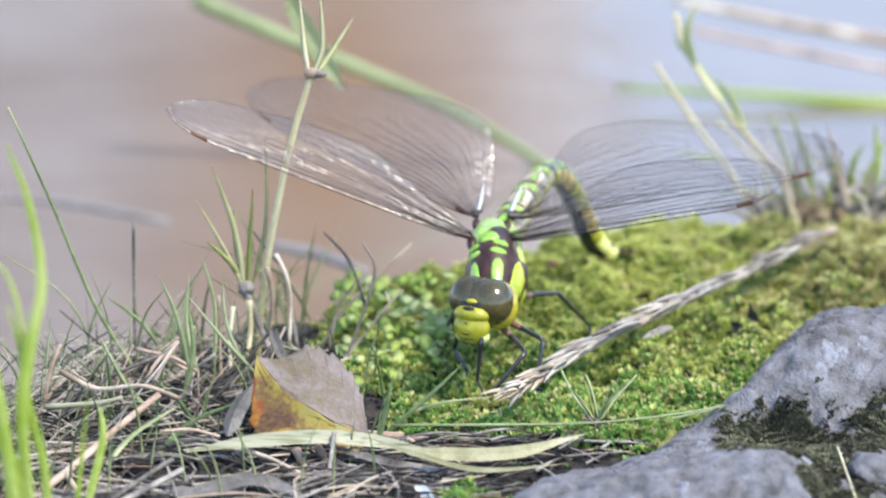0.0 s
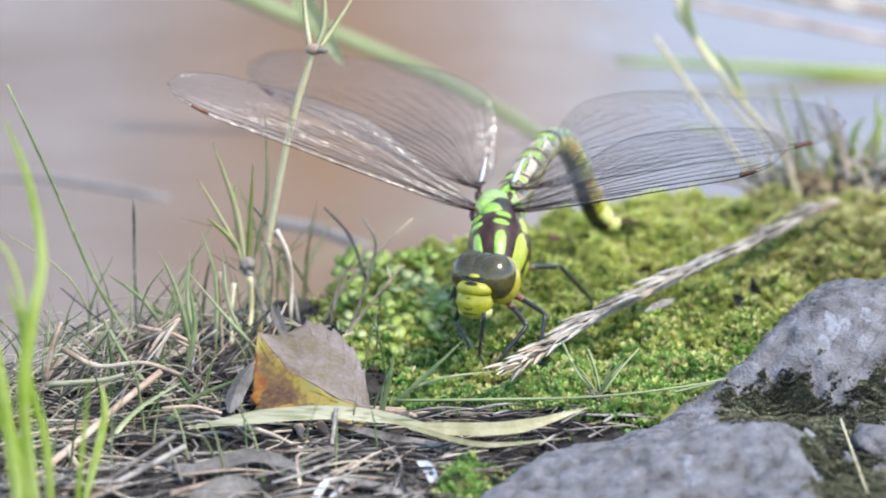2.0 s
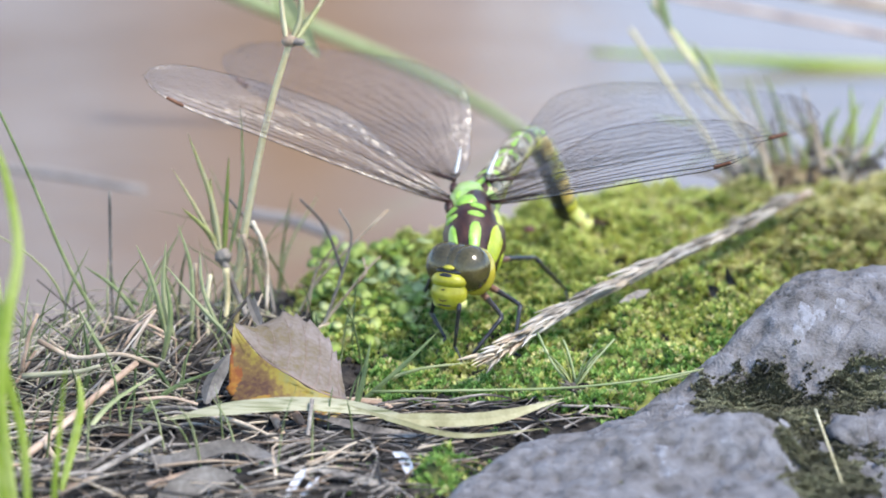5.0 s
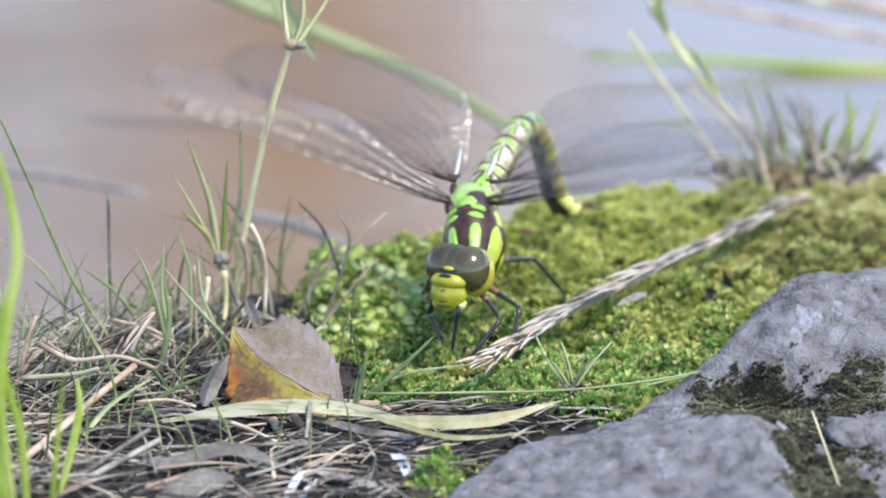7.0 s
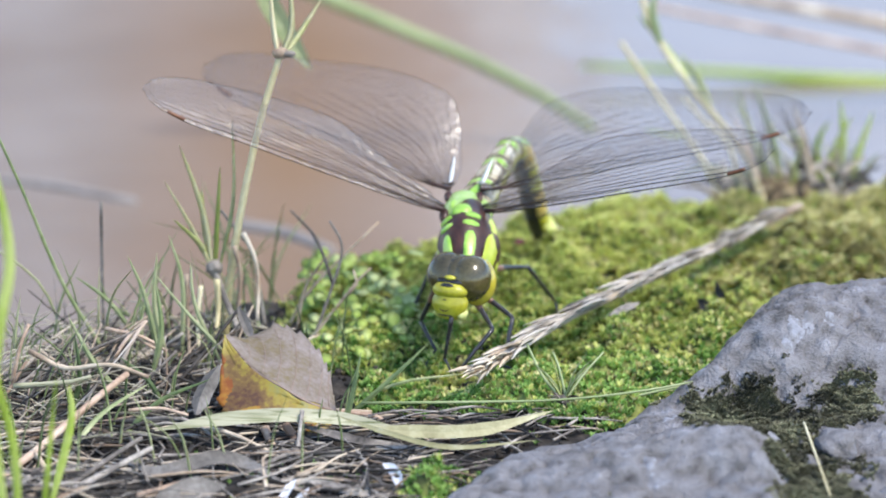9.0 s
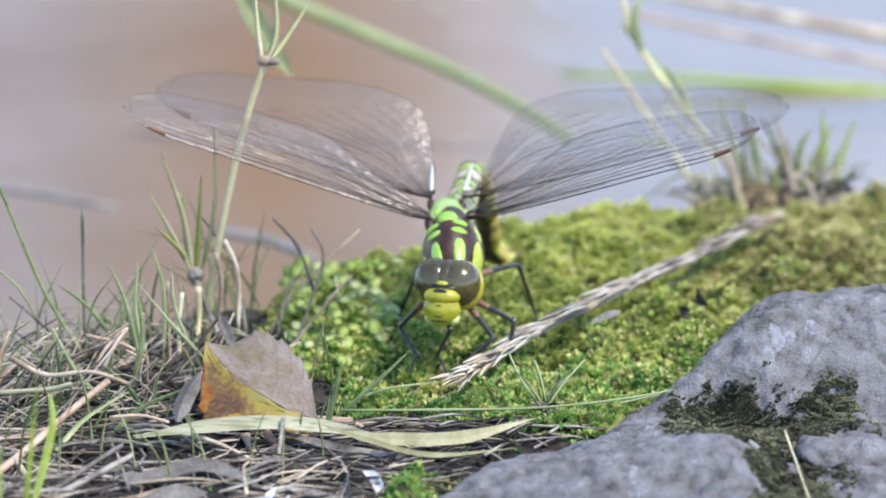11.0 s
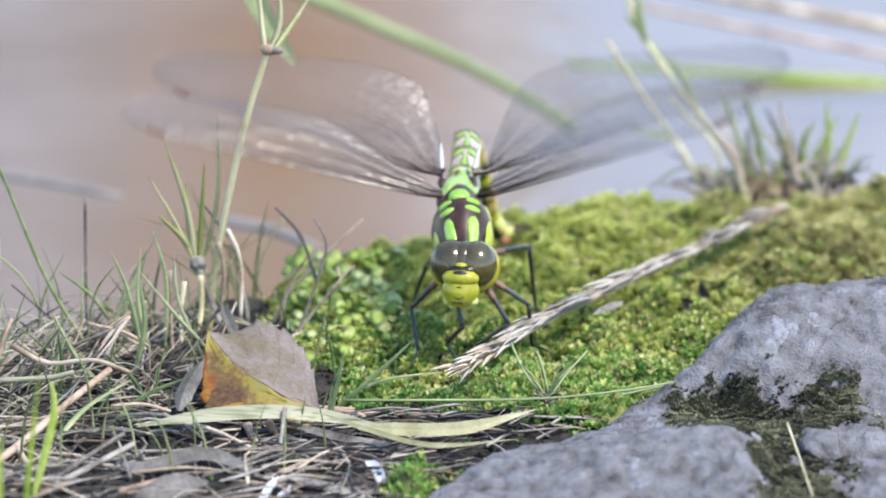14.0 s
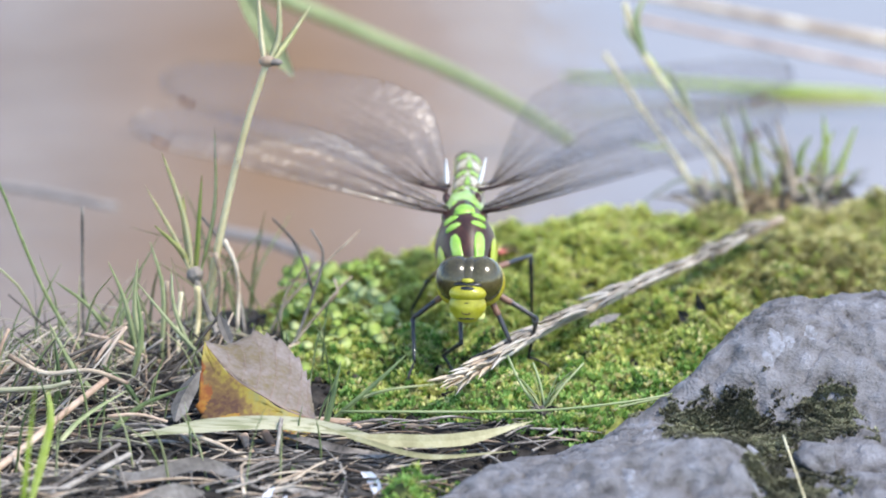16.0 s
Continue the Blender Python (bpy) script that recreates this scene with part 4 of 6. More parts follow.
# ---- herbs behind the leaf ----
def make_herbs():
    rng = random.Random(8)
    for spot in ((-0.0115, 0.006, 0.0004), (-0.0092, 0.014, 0.0011), (-0.0135, 0.014, 0.0011), (-0.0073, 0.026, 0.0014), (-0.0153, 0.008, 0.0006), (-0.0061, 0.006, 0.0004),
                (-0.018, 0.03, 0.0018), (-0.0117, 0.03, 0.001), (-0.0142, 0.008, -0.001), (-0.0108, 0.014, -0.0001), (-0.0081, 0.018, 0.001), (-0.0046, 0.012, 0.0017),
                (-0.0186, 0.022, 0.0002), (-0.0164, 0.026, 0.0006), (-0.0137, 0.036, 0.0008), (-0.0093, 0.036, 0.0012), (-0.0069, 0.034, 0.0022), (-0.0053, 0.022, 0.0018),
                (-0.0153, 0.002, -0.0015), (-0.0126, 0.002, -0.0011), (-0.0185, 0.014, -0.0005), (-0.0104, 0.024, 0.0004), (-0.0173, 0.038, 0.001)):
        t = thing("herb_seedling", "small green herb seedling with rounded leaves in the moss", "herb", "seedlings in the moss")
        for k in range(rng.randint(6, 9)):
            a = rng.random() * 6.283
            c = np.array(spot) + np.array([math.cos(a) * 0.0016 + rng.gauss(0, 0.0008), math.sin(a) * 0.0022 + rng.gauss(0, 0.001), 0.0016 + 0.0016 * rng.random()])
            r = rng.uniform(0.0005, 0.0011)
            tiltx, tilty = rng.uniform(-0.5, 0.2), rng.uniform(-0.5, 0.5)
            v, f = [c], []
            for q in range(12):
                b = q * 6.283 / 12
                dx, dy = math.cos(b) * r * 1.15, math.sin(b) * r
                v.append(c + np.array([dx, dy, 0.12 * r - dx * tilty - dy * tiltx * 2]))
            v.append(c + np.array([0, 0, -0.0002]))
            for q in range(12):
                f += [(0, 1 + q, 1 + (q + 1) % 12), (13, 1 + (q + 1) % 12, 1 + q)]
            part("leaf", (v, f), HERB, t)


make_herbs()


# ---- loose litter ----
def make_litter():
    rng = random.Random(21)
    shapes, tan, green, crumbs = [], [], [], []
    for k in range(1500):
        x, y = rng.uniform(-0.078, 0.012), rng.uniform(-0.064, 0.02)
        if y > bank_edge(x) + 0.003 or x + 0.026 > 0.012 * rng.random() - 0.35 * (y + 0.02):
            continue
        if x > -0.034 and y < -0.022 and rng.random() < 0.72:
            continue
        a = rng.gauss(0.15, 0.75) if rng.random() < 0.6 else rng.random() * 3.14
        long = rng.uniform(0.005, 0.02)
        z = ground_height(x, y) + 0.0002 + 0.0014 * rng.random()
        rise = (rng.uniform(-0.05, 0.12) if y < -0.025 else rng.uniform(0, 0.55)) * long
        if -0.04 < x < -0.006 and -0.04 < y < -0.012:
            rise, z = 0.0, z - 0.0006
        d = np.array([math.cos(a), math.sin(a), 0]) * long / 2
        p = np.array([x, y, z])
        bend = np.array([rng.gauss(0, 0.1), rng.gauss(0, 0.1), abs(rng.gauss(0, 0.06))]) * long
        r = rng.uniform(0.00007, 0.00026) * (1.0 if rng.random() < 0.9 else 1.7)
        shapes.append(tube([p - d, p + bend, p + d + np.array([0, 0, rise])], r, r * 0.5, 3, 5)) if rng.random() < 0.8 else \
            tan.append(tube([p - d, p + bend, p + d + np.array([0, 0, rise])], r * 1.2, r * 0.6, 3, 5))
    for k in range(420):
        x, y = rng.uniform(-0.024, 0.02), rng.uniform(-0.06, -0.024)
        if y < float(np.interp(x, ROCK_X, ROCK_Y)) + 0.001:
            continue
        a, long = rng.gauss(0.1, 0.6), rng.uniform(0.003, 0.011)
        d, p = np.array([math.cos(a), math.sin(a), 0]) * long / 2, np.array([x, y, ground_height(x, y) + 0.0003 + 0.0008 * rng.random()])
        r = rng.uniform(0.00007, 0.00024)
        (shapes if rng.random() < 0.85 else tan).append(tube([p - d, p + np.array([0, rng.gauss(0, 0.08) * long, 0.0003]), p + d], r, r * 0.5, 3, 5))
    tagged(part("dry_litter", joined(shapes), STRAW_GREY), "grey tangle of dry straw litter on the soil", "litter", kind="stuff")
    tagged(part("tan_litter", joined(tan), STRAW), "scattered pale tan straw bits on the soil", "litter", kind="stuff")
    for k in range(2600):
        x, y = rng.uniform(-0.078, 0.02), rng.uniform(-0.066, 0.03)
        if y > bank_edge(x):
            continue
        r = rng.uniform(0.0002, 0.0008)
        turn = Euler((rng.random() * 6, rng.random() * 6, rng.random() * 6)).to_matrix()
        crumbs.append(ball((x, y, ground_height(x, y) + r * 0.3), (r, r * rng.uniform(0.5, 1), r * rng.uniform(0.4, 0.9)), 6, 4, np.array(turn)))
    tagged(part("soil_crumbs", joined(crumbs), SOIL, None, "", False), "dark crumbs of damp soil", "soil", kind="stuff")
    for k in range(100):
        x, y = rng.uniform(-0.072, -0.012), rng.uniform(-0.05, 0.03)
        if y > bank_edge(x) - 0.001:
            continue
        p = np.array([x, y, ground_height(x, y)])
        h = rng.uniform(0.004, 0.013)
        lean = np.array([rng.gauss(0, .35), rng.gauss(0, .25), 0])
        green.append(blade([p, p + (lean * 0.35 + np.array([0, 0, 0.6])) * h, p + (lean + np.array([0, 0, 1])) * h], rng.uniform(0.0002, 0.0004), 3))
    for k in range(45):
        x = rng.uniform(-0.066, -0.022)
        y = bank_edge(x) - rng.uniform(0.002, 0.03)
        p = np.array([x, y, ground_height(x, y)])
        h = rng.uniform(0.008, 0.019)
        lean = np.array([rng.gauss(-0.15, .5), rng.gauss(0, .3), 0])
        green.append(blade([p, p + (lean * 0.3 + np.array([0, 0, 0.55])) * h, p + (lean + np.array([0, 0, 0.95])) * h], rng.uniform(0.0002, 0.00042), 4))
    tangle = []
    for k in range(150):
        x, y = rng.uniform(-0.075, -0.012), rng.uniform(-0.034, 0.014)
        if y > bank_edge(x) - 0.002 or x > -0.02:
            continue
        a, long = rng.gauss(0.0, 0.5) + (3.14 if rng.random() < 0.5 else 0), rng.uniform(0.012, 0.032)
        p, d = np.array([x, y, ground_height(x, y)]), np.array([math.cos(a), 0.5 * math.sin(a), 0]) * long
        h, r = rng.uniform(0.0015, 0.006), rng.uniform(0.00006, 0.00014)
        if max(x, x + d[0]) > -0.031 and y < 0.004 or x + d[0] > -0.016:
            continue
        bow = np.array([0, rng.gauss(0, 0.004), 0])
        tangle.append(tube([p, p + d * 0.3 + bow * 0.6 + np.array([0, 0, h]), p + d * 0.65 + bow + np.array([0, 0, h * 0.95]), p + d + np.array([0, 0, h * rng.uniform(0.0, 0.6)])], r, r * 0.5, 5, 5))
    tagged(part("stem_tangle", joined(tangle), TANGLE), "tangle of thin bowed grey-green and straw stems", "litter", kind="stuff")
    tagged(part("short_grass", joined(green), GRASS_DULL), "short sparse dull green grass in the litter", "grass", kind="stuff")


make_litter()


# ---- far grass tuft and stems by the water ----
def make_tuft():
    t = thing("grass_tuft", "grass tuft with brown base at the water's edge", "grass tuft")
    part("base", ball((0.0508, 0.084, 0.0003), (0.0062, 0.004, 0.0024), 18, 12, None, lambda d: 1 + 0.5 * noise.noise(Vector(d) * 3)), TUFT_BASE, t, "brown matted base of dead stems")
    part("moss_cap", ball((0.0471, 0.086, 0.0007), (0.004, 0.003, 0.0024), 14, 10, None, lambda d: 1 + 0.5 * noise.noise(Vector(d) * 3 + Vector((4, 0, 0)))), MOSS_DARK, t)
    for p, w, m in (([(0.0508, 0.084, 0.0004), (0.0489, 0.084, 0.0087), (0.0461, 0.084, 0.0169)], 0.0011, GRASS_DULL), ([(0.0491, 0.084, 0.0004), (0.046, 0.084, 0.0087), (0.0434, 0.084, 0.0165)], 0.0010, GRASS_DULL),
                    ([(0.0541, 0.084, 0.0001), (0.0525, 0.084, 0.0078), (0.0497, 0.084, 0.0139)], 0.0010, TWIG), ([(0.0557, 0.082, -0.0012), (0.0539, 0.082, 0.0066), (0.0516, 0.082, 0.0153)], 0.0010, STRAW),
                    ([(0.057, 0.084, 0.0017), (0.0582, 0.084, 0.0069), (0.0606, 0.084, 0.0121)], 0.0012, GRASS), ([(0.0583, 0.084, 0.0026), (0.0594, 0.084, 0.0078), (0.0589, 0.084, 0.0147)], 0.0012, GRASS),
                    ([(0.0562, 0.084, 0.0017), (0.0556, 0.084, 0.0078), (0.0573, 0.084, 0.0113)], 0.0010, GRASS), ([(0.0473, 0.082, -0.0012), (0.0455, 0.082, 0.0058), (0.0413, 0.082, 0.0118)], 0.0010, STRAW),
                    ([(0.0608, 0.084, 0.0017), (0.0619, 0.084, 0.0069), (0.0639, 0.084, 0.013)], 0.0012, GRASS), ([(0.0533, 0.084, 0.0004), (0.0588, 0.08, 0.0037), (0.0636, 0.078, 0.006)], 0.0016, TWIG),
                    ([(0.0475, 0.086, -0.0002), (0.0426, 0.088, 0.0014), (0.0368, 0.09, -0.0001)], 0.0012, TWIG), ([(0.0515, 0.083, 0.0004), (0.0556, 0.083, 0.0046), (0.0612, 0.082, 0.0056)], 0.0014, STRAW_GREY), ([(0.0523, 0.082, 0.0004), (0.0572, 0.081, 0.0026), (0.0638, 0.08, 0.0029)], 0.0016, TWIG), ([(0.0499, 0.084, 0.0006), (0.0478, 0.085, 0.0045), (0.0449, 0.086, 0.0044)], 0.0010, STRAW_GREY), ([(0.058, 0.08, 0.0003), (0.0596, 0.08, 0.0046), (0.0629, 0.08, 0.0072)], 0.0012, STRAW), ([(0.0548, 0.082, -0.0003), (0.0556, 0.082, 0.0023), (0.0587, 0.078, 0.0008)], 0.0012, STRAW_GREY), ([(0.0484, 0.086, -0.0006), (0.0393, 0.09, 0.0026), (0.031, 0.092, -0.0033)], 0.0008, GRASS_DULL)):
        part("blade", blade(p, w), m, t)
    rng = random.Random(31)
    foot = np.array((0.0508, 0.084, 0.0001))
    for k in range(60):
        b = foot + np.array([rng.uniform(-0.010, 0.020), rng.uniform(-0.007, 0.003), -0.001])
        h, lean = rng.uniform(0.003, 0.0075), np.array([rng.gauss(0, 0.9), rng.gauss(0, 0.4), rng.uniform(0.4, 1.0)])
        part("dead_blade", blade([b, b + lean * np.array([0.35, 0.35, 0.7]) * h, b + lean * h], rng.uniform(0.0005, 0.0011)), rng.choice((TWIG, TWIG, STRAW_GREY, STRAW, STRAW_PINK, TUFT_BASE)), t)
    for k in range(30):
        b = foot + np.array([rng.uniform(-0.008, 0.011), rng.uniform(-0.004, 0.003), -0.001])
        h, lean = rng.uniform(0.006, 0.014), np.array([rng.gauss(0, 0.5), rng.gauss(0, 0.3), 1.0])
        part("blade", blade([b, b + lean * np.array([0.35, 0.35, 0.55]) * h, b + lean * h], rng.uniform(0.0004, 0.0008)), rng.choice((TWIG, STRAW_GREY, STRAW, STRAW, GRASS_PALE, GRASS_PALE)), t)
    return t


make_tuft()
stalk("pale green arching grass stem by the water", [(0.0484, 0.078, -0.0039), (0.0466, 0.082, 0.0023), (0.0444, 0.084, 0.0069), (0.0388, 0.084, 0.0139), (0.0338, 0.086, 0.0202), (0.0305, 0.087, 0.0256), (0.0292, 0.088, 0.0301)], 0.00055, 0.0004, PALE_STEM,
      "grass", "grass", "grass by the water")
stalk("pale green arching grass stem by the water", [(0.0417, 0.086, -0.0015), (0.0383, 0.088, 0.0049), (0.035, 0.09, 0.0092), (0.0303, 0.092, 0.0156), (0.0266, 0.094, 0.0207)], 0.00042, 0.0003, PALE_STEM, "grass", "grass",
      "grass by the water")
stalk("pale grass stem bending by the water", [(0.0442, 0.086, -0.0015), (0.0429, 0.087, 0.0061), (0.0391, 0.088, 0.0101), (0.0358, 0.088, 0.0136)], 0.00032, 0.0002, PALE_STEM, "grass", "grass", "grass by the water")
for pts in ([(0.0397, 0.084, 0.013), (0.0375, 0.084, 0.0182), (0.035, 0.084, 0.0216)], [(0.0321, 0.086, 0.0228), (0.0309, 0.087, 0.0277), (0.0325, 0.088, 0.0318)], [(0.0365, 0.089, 0.0077), (0.0341, 0.089, 0.0077), (0.0299, 0.09, 0.0083)]):
    grass("small pale green leaf on an arching stem", pts, 0.0012, GRASS_DULL, group="grass by the water")
grass("fresh green grass leaf on an arching stem", [(0.0364, 0.086, 0.0168), (0.033, 0.087, 0.0217), (0.0288, 0.088, 0.0266)], 0.0010, GRASS, group="grass by the water")

REED_PTS = [(-0.0452, 0.166, 0.0119), (-0.0311, 0.166, 0.0059), (-0.0192, 0.166, 0.0008), (-0.0064, 0.166, -0.0049), (0.0045, 0.166, -0.0109), (0.0124, 0.166, -0.0161)]
reed = stalk("thick green reed stem arching over the water", [tuple(np.array(p) - np.array(REED_PTS[-1])) for p in REED_PTS], 0.0013, 0.0008, REED, "reed", "reed", "reeds", sides=10)
reed.location = REED_PTS[-1]
stalk("green reed blade lying over the water", [(0.0239, 0.205, -0.0129), (0.0468, 0.205, -0.0139), (0.0592, 0.205, -0.0149), (0.0773, 0.205, -0.0161), (0.0927, 0.205, -0.0196)], 0.0004, 0.0015, GRASS, "reed", "reed", "reeds", sides=8)
stalk("cream dry reed leaning over the water", [(0.0327, 0.19, 0.0063), (0.0501, 0.19, 0.0028), (0.0614, 0.19, 0.0007), (0.0735, 0.19, -0.0015), (0.0859, 0.19, -0.0042), (0.12, 0.19, -0.016)], 0.0006, 0.0013, STRAW, "dry_reed", "reed", "reeds", sides=8)
stalk("thin reddish dry reed leaning over the water", [(0.0338, 0.18, 0.0042), (0.0413, 0.18, 0.0025), (0.0571, 0.18, -0.0006), (0.0728, 0.18, -0.0037), (0.0851, 0.18, -0.0063), (0.12, 0.18, -0.016)], 0.0004, 0.0006, STRAW_PINK, "dry_reed", "reed", "reeds", sides=8)
stalk("whitish stick floating on the water", [(-0.082, 0.1463, -0.0158), (-0.0656, 0.1431, -0.0157), (-0.0481, 0.1329, -0.0158)], 0.0009, 0.0007, STICK, "floating_stick", "stick", "sticks on the water", sides=8)
stalk("whitish stick floating on the water", [(-0.0317, 0.1196, -0.0158), (-0.0238, 0.115, -0.0157), (-0.0167, 0.106, -0.0158)], 0.0013, 0.0009, STICK, "floating_stick", "stick", "sticks on the water", sides=8)
grass("olive leaf blade leaning over the water", [(-0.0271, 0.06, 0.0389), (-0.0224, 0.06, 0.0306), (-0.0192, 0.06, 0.0256)], 0.003, GRASS_DULL, group="reeds")
tagged(part("red_petal", ball((0.0109, 0.0497, 0.0029), (0.0008, 0.0007, 0.0004)), RED_BIT), "tiny red petal in the moss", "petal")
tagged(part("yellow_petal", ball((0.0552, -0.034, 0.0006), (0.0016, 0.0016, 0.0005), 10, 6, None, lambda d: 1 + 0.5 * noise.noise(Vector(d) * 3)), YELLOW_BIT), "small yellow dry petal on the rock", "petal")

for pts, w in (([(0.0348, 0.0191, 0.004), (0.0361, 0.0137, 0.0044), (0.0384, 0.0147, 0.004)], 0.0016), ([(0.0378, 0.0283, 0.004), (0.0378, 0.0215, 0.0044), (0.0389, 0.0191, 0.004)], 0.0014), ([(0.0356, 0.0117, 0.0035), (0.037, 0.0087, 0.004), (0.039, 0.0113, 0.004)], 0.0012)):
    grass("dark curled bark flake lying on the moss", pts, w, SOIL, (0.2, 0.7, 0.5), "bark_flake", "flake", "bark flakes", shape=wide, thick=0.3, fold=0.5)
for pts, w in (([(0.0223, 0.0081, 0.005), (0.0247, 0.0099, 0.0055), (0.0268, 0.0141, 0.005)], 0.0011), ([(0.0239, 0.0127, 0.006), (0.0248, 0.0133, 0.007), (0.0258, 0.0165, 0.007)], 0.0009)):
    grass("small dry grey husk beside the grass ear", pts, w, STRAW_GREY, (0.2, 0.7, 0.5), "husk", "husk", "dry husks", shape=wide, thick=0.3, fold=0.4)
tagged(part("pebble", ball((0.0503, -0.043, rock_height(0.0503, -0.043) + 0.0006), (0.0028, 0.0042, 0.0019), 20, 14, None, lambda d: 1 + 0.4 * noise.noise(Vector(d) * 1.6)), STONE), "small bluish grey pebble wedged in the rock moss", "pebble")
stalk("thin pale grass stem lying on the rock", [(x, y, rock_height(x, y) + z) for x, y, z in ((0.0460, -0.0392, 0.002), (0.0470, -0.053, 0.0016), (0.0483, -0.067, 0.0008))], 0.00018, 0.00012, PALE_STEM, "grass", "grass", "grass on the bank")


# ---- the dragonfly ----
MM = 0.001
dragonfly = thing("dragonfly", "green and brown dragonfly with clear wings laying eggs in moss", "dragonfly")


def mm(shape):
    return [np.array(p) * MM for p in shape[0]], shape[1]


def patch(radii, centre, turn, b0, a0, db, da, lift=0.12, nu=14, nv=4, power=2.0):
    """A slightly raised oval marking on an ellipsoid: b from the front pole, a round the axis, in degrees."""
    v, f = [], []
    for j in range(nv + 1):
        for i in range(nu):
            w = 2 * math.pi * i / nu
            q = j / nv
            k = (abs(math.cos(w)) ** power + abs(math.sin(w)) ** power) ** (-1 / power)
            b, a = radians(b0 + db * q * k * math.cos(w)), radians(a0 + da * q * k * math.sin(w))
            d = np.array([math.sin(b) * math.cos(a), -math.cos(b), math.sin(b) * math.sin(a)])
            v.append(np.array(centre) + turn @ (d * (np.array(radii) + lift * (1 - 1.6 * max(0, q - 0.75) / 0.25))))
    for j in range(nv):
        for i in range(nu):
            k = (i + 1) % nu
            f.append((j * nu + i, j * nu + k, (j + 1) * nu + k, (j + 1) * nu + i))
    return mm((v, f))


def turn_x(deg):
    c, s = math.cos(radians(deg)), math.sin(radians(deg))
    return np.array([[1, 0, 0], [0, c, -s], [0, s, c]])


# thorax
TH_R, TH_C, TH_T = (4.1, 8.6, 5.2), (0, -4.6, 14.2), turn_x(24)
thorax = part("thorax", mm(ball(TH_C, TH_R, 36, 24, TH_T, lambda d: 1 + 0.05 * math.cos(6 * d[1]) - 0.06 * max(0, d[2]) * abs(d[0]))), D_BROWN, dragonfly, "dark brown thorax with green markings")
for side in (-1, 1):
    part("shoulder_stripe", patch(TH_R, TH_C, TH_T, 57, 96 + side * 27, 22, 13, power=2.6), D_GREEN, thorax, "apple-green oval stripe")
    part("shoulder_bar", patch(TH_R, TH_C, TH_T, 87, 96 + side * 25, 3.8, 19, 0.25), D_GREEN, thorax)
    part("shoulder_bar", patch(TH_R, TH_C, TH_T, 98, 96 + side * 28, 3.4, 18, 0.3), D_GREEN, thorax)
    part("flank", patch(TH_R, TH_C, TH_T, 72, 96 + side * 80, 46, 20, 0.1, power=3), D_LIME, thorax, "yellow-green flank panel")
    part("flank", patch(TH_R, TH_C, TH_T, 100, 96 + side * 122, 45, 16, 0.1, power=3), D_LIME, thorax, "yellow-green flank panel")
platform = part("wing_platform", mm(ball((0.4, 0.5, 17.2), (3.0, 4.7, 2.5), 28, 18, TH_T, lambda d: 1 + 0.04 * math.cos(9 * d[1]))), D_MINT, dragonfly, "mint-green plates between the wing bases")
for side in (-1, 1):
    part("wing_socket", mm(ball((0.35 + side * 2.4, -1.2, 17.9), (0.75, 1.3, 0.7), 14, 10, TH_T)), D_BROWN, platform, "dark wing socket")
    part("wing_socket", mm(ball((0.35 + side * 2.1, 2.7, 19.4), (0.6, 1.1, 0.55), 14, 10, TH_T)), D_BROWN, platform, "dark wing socket")
    part("green_plate", mm(ball((0.4 + side * 1.1, -0.2, 19.0), (0.8, 1.1, 0.5), 14, 10, TH_T)), D_GREEN, platform)
part("back_patch", patch(TH_R, TH_C, TH_T, 109, 94, 9, 24, 0.3), D_GREEN, thorax)
part("back_plate", mm(ball((0, -1.6, 18.3), (1.5, 1.7, 0.9), 16, 10, TH_T)), D_GREEN, thorax, "green plate between the wings")
part("back_ridge", mm(ball((0, -5.6, 17.2), (0.35, 2.8, 0.35), 8, 8, TH_T)), D_BLACK, thorax)

# head
head = new("head")
head.parent = dragonfly
head["label"] = "round head with large brown eyes and yellow face"
for side in (-1, 1):
    eye_ball = part("eye", mm(ball((side * 1.7, 0.4, 0.95), (2.85, 3.0, 3.15), 32, 20)), D_EYE, head, "glossy olive-brown eye")
    part("eye_rim", mm(ball((side * 1.95, 1.8, 0.35), (2.8, 2.0, 3.35), 32, 20)), D_EYE_LOW, eye_ball, "yellow lower part of the eye")
    part("antenna", mm(tube([(side * 0.9, -2.6, 0.9), (side * 1.5, -3.8, 1.5), (side * 2.2, -5.0, 1.7)], 0.06, 0.02, 4, 5)), D_BLACK, head)
    part("mandible", mm(ball((side * 1.6, -1.6, -3.6), (0.8, 1.2, 0.9), 12, 8)), D_PALE, head)
part("eye_seam", mm(ball((0, 0.45, 0.98), (2.2, 2.88, 3.05), 24, 16)), D_EYE, head, "olive-brown seam where the eyes meet")
brow = part("forehead", mm(ball((0, -2.2, -0.55), (2.5, 1.75, 1.35), 30, 18)), D_YELLOW, head, "yellow forehead")
part("forehead_mark", mm(ball((0, -3.3, 0.22), (1.0, 0.42, 0.4), 20, 12)), D_BLACK, brow, "black mark on the forehead")
part("vertex", mm(ball((0, -2.5, 1.2), (0.85, 0.6, 0.36), 14, 8)), D_YELLOW, head)
part("vertex_groove", mm(ball((0, -1.85, 0.68), (2.35, 1.25, 0.52), 18, 10)), D_BLACK, head)
face = part("face", mm(ball((0, -2.0, -2.25), (2.5, 2.0, 2.35), 32, 22, None, lambda d: 1 + 0.015 * math.cos(7.5 * d[2]))), D_YELLOW, head, "yellow-green face plates")
part("face_line", patch((2.5, 2.0, 2.35), (0, -2.0, -2.25), np.eye(3), 17, 90, 2.2, 30, 0.05), D_BROWN, face)
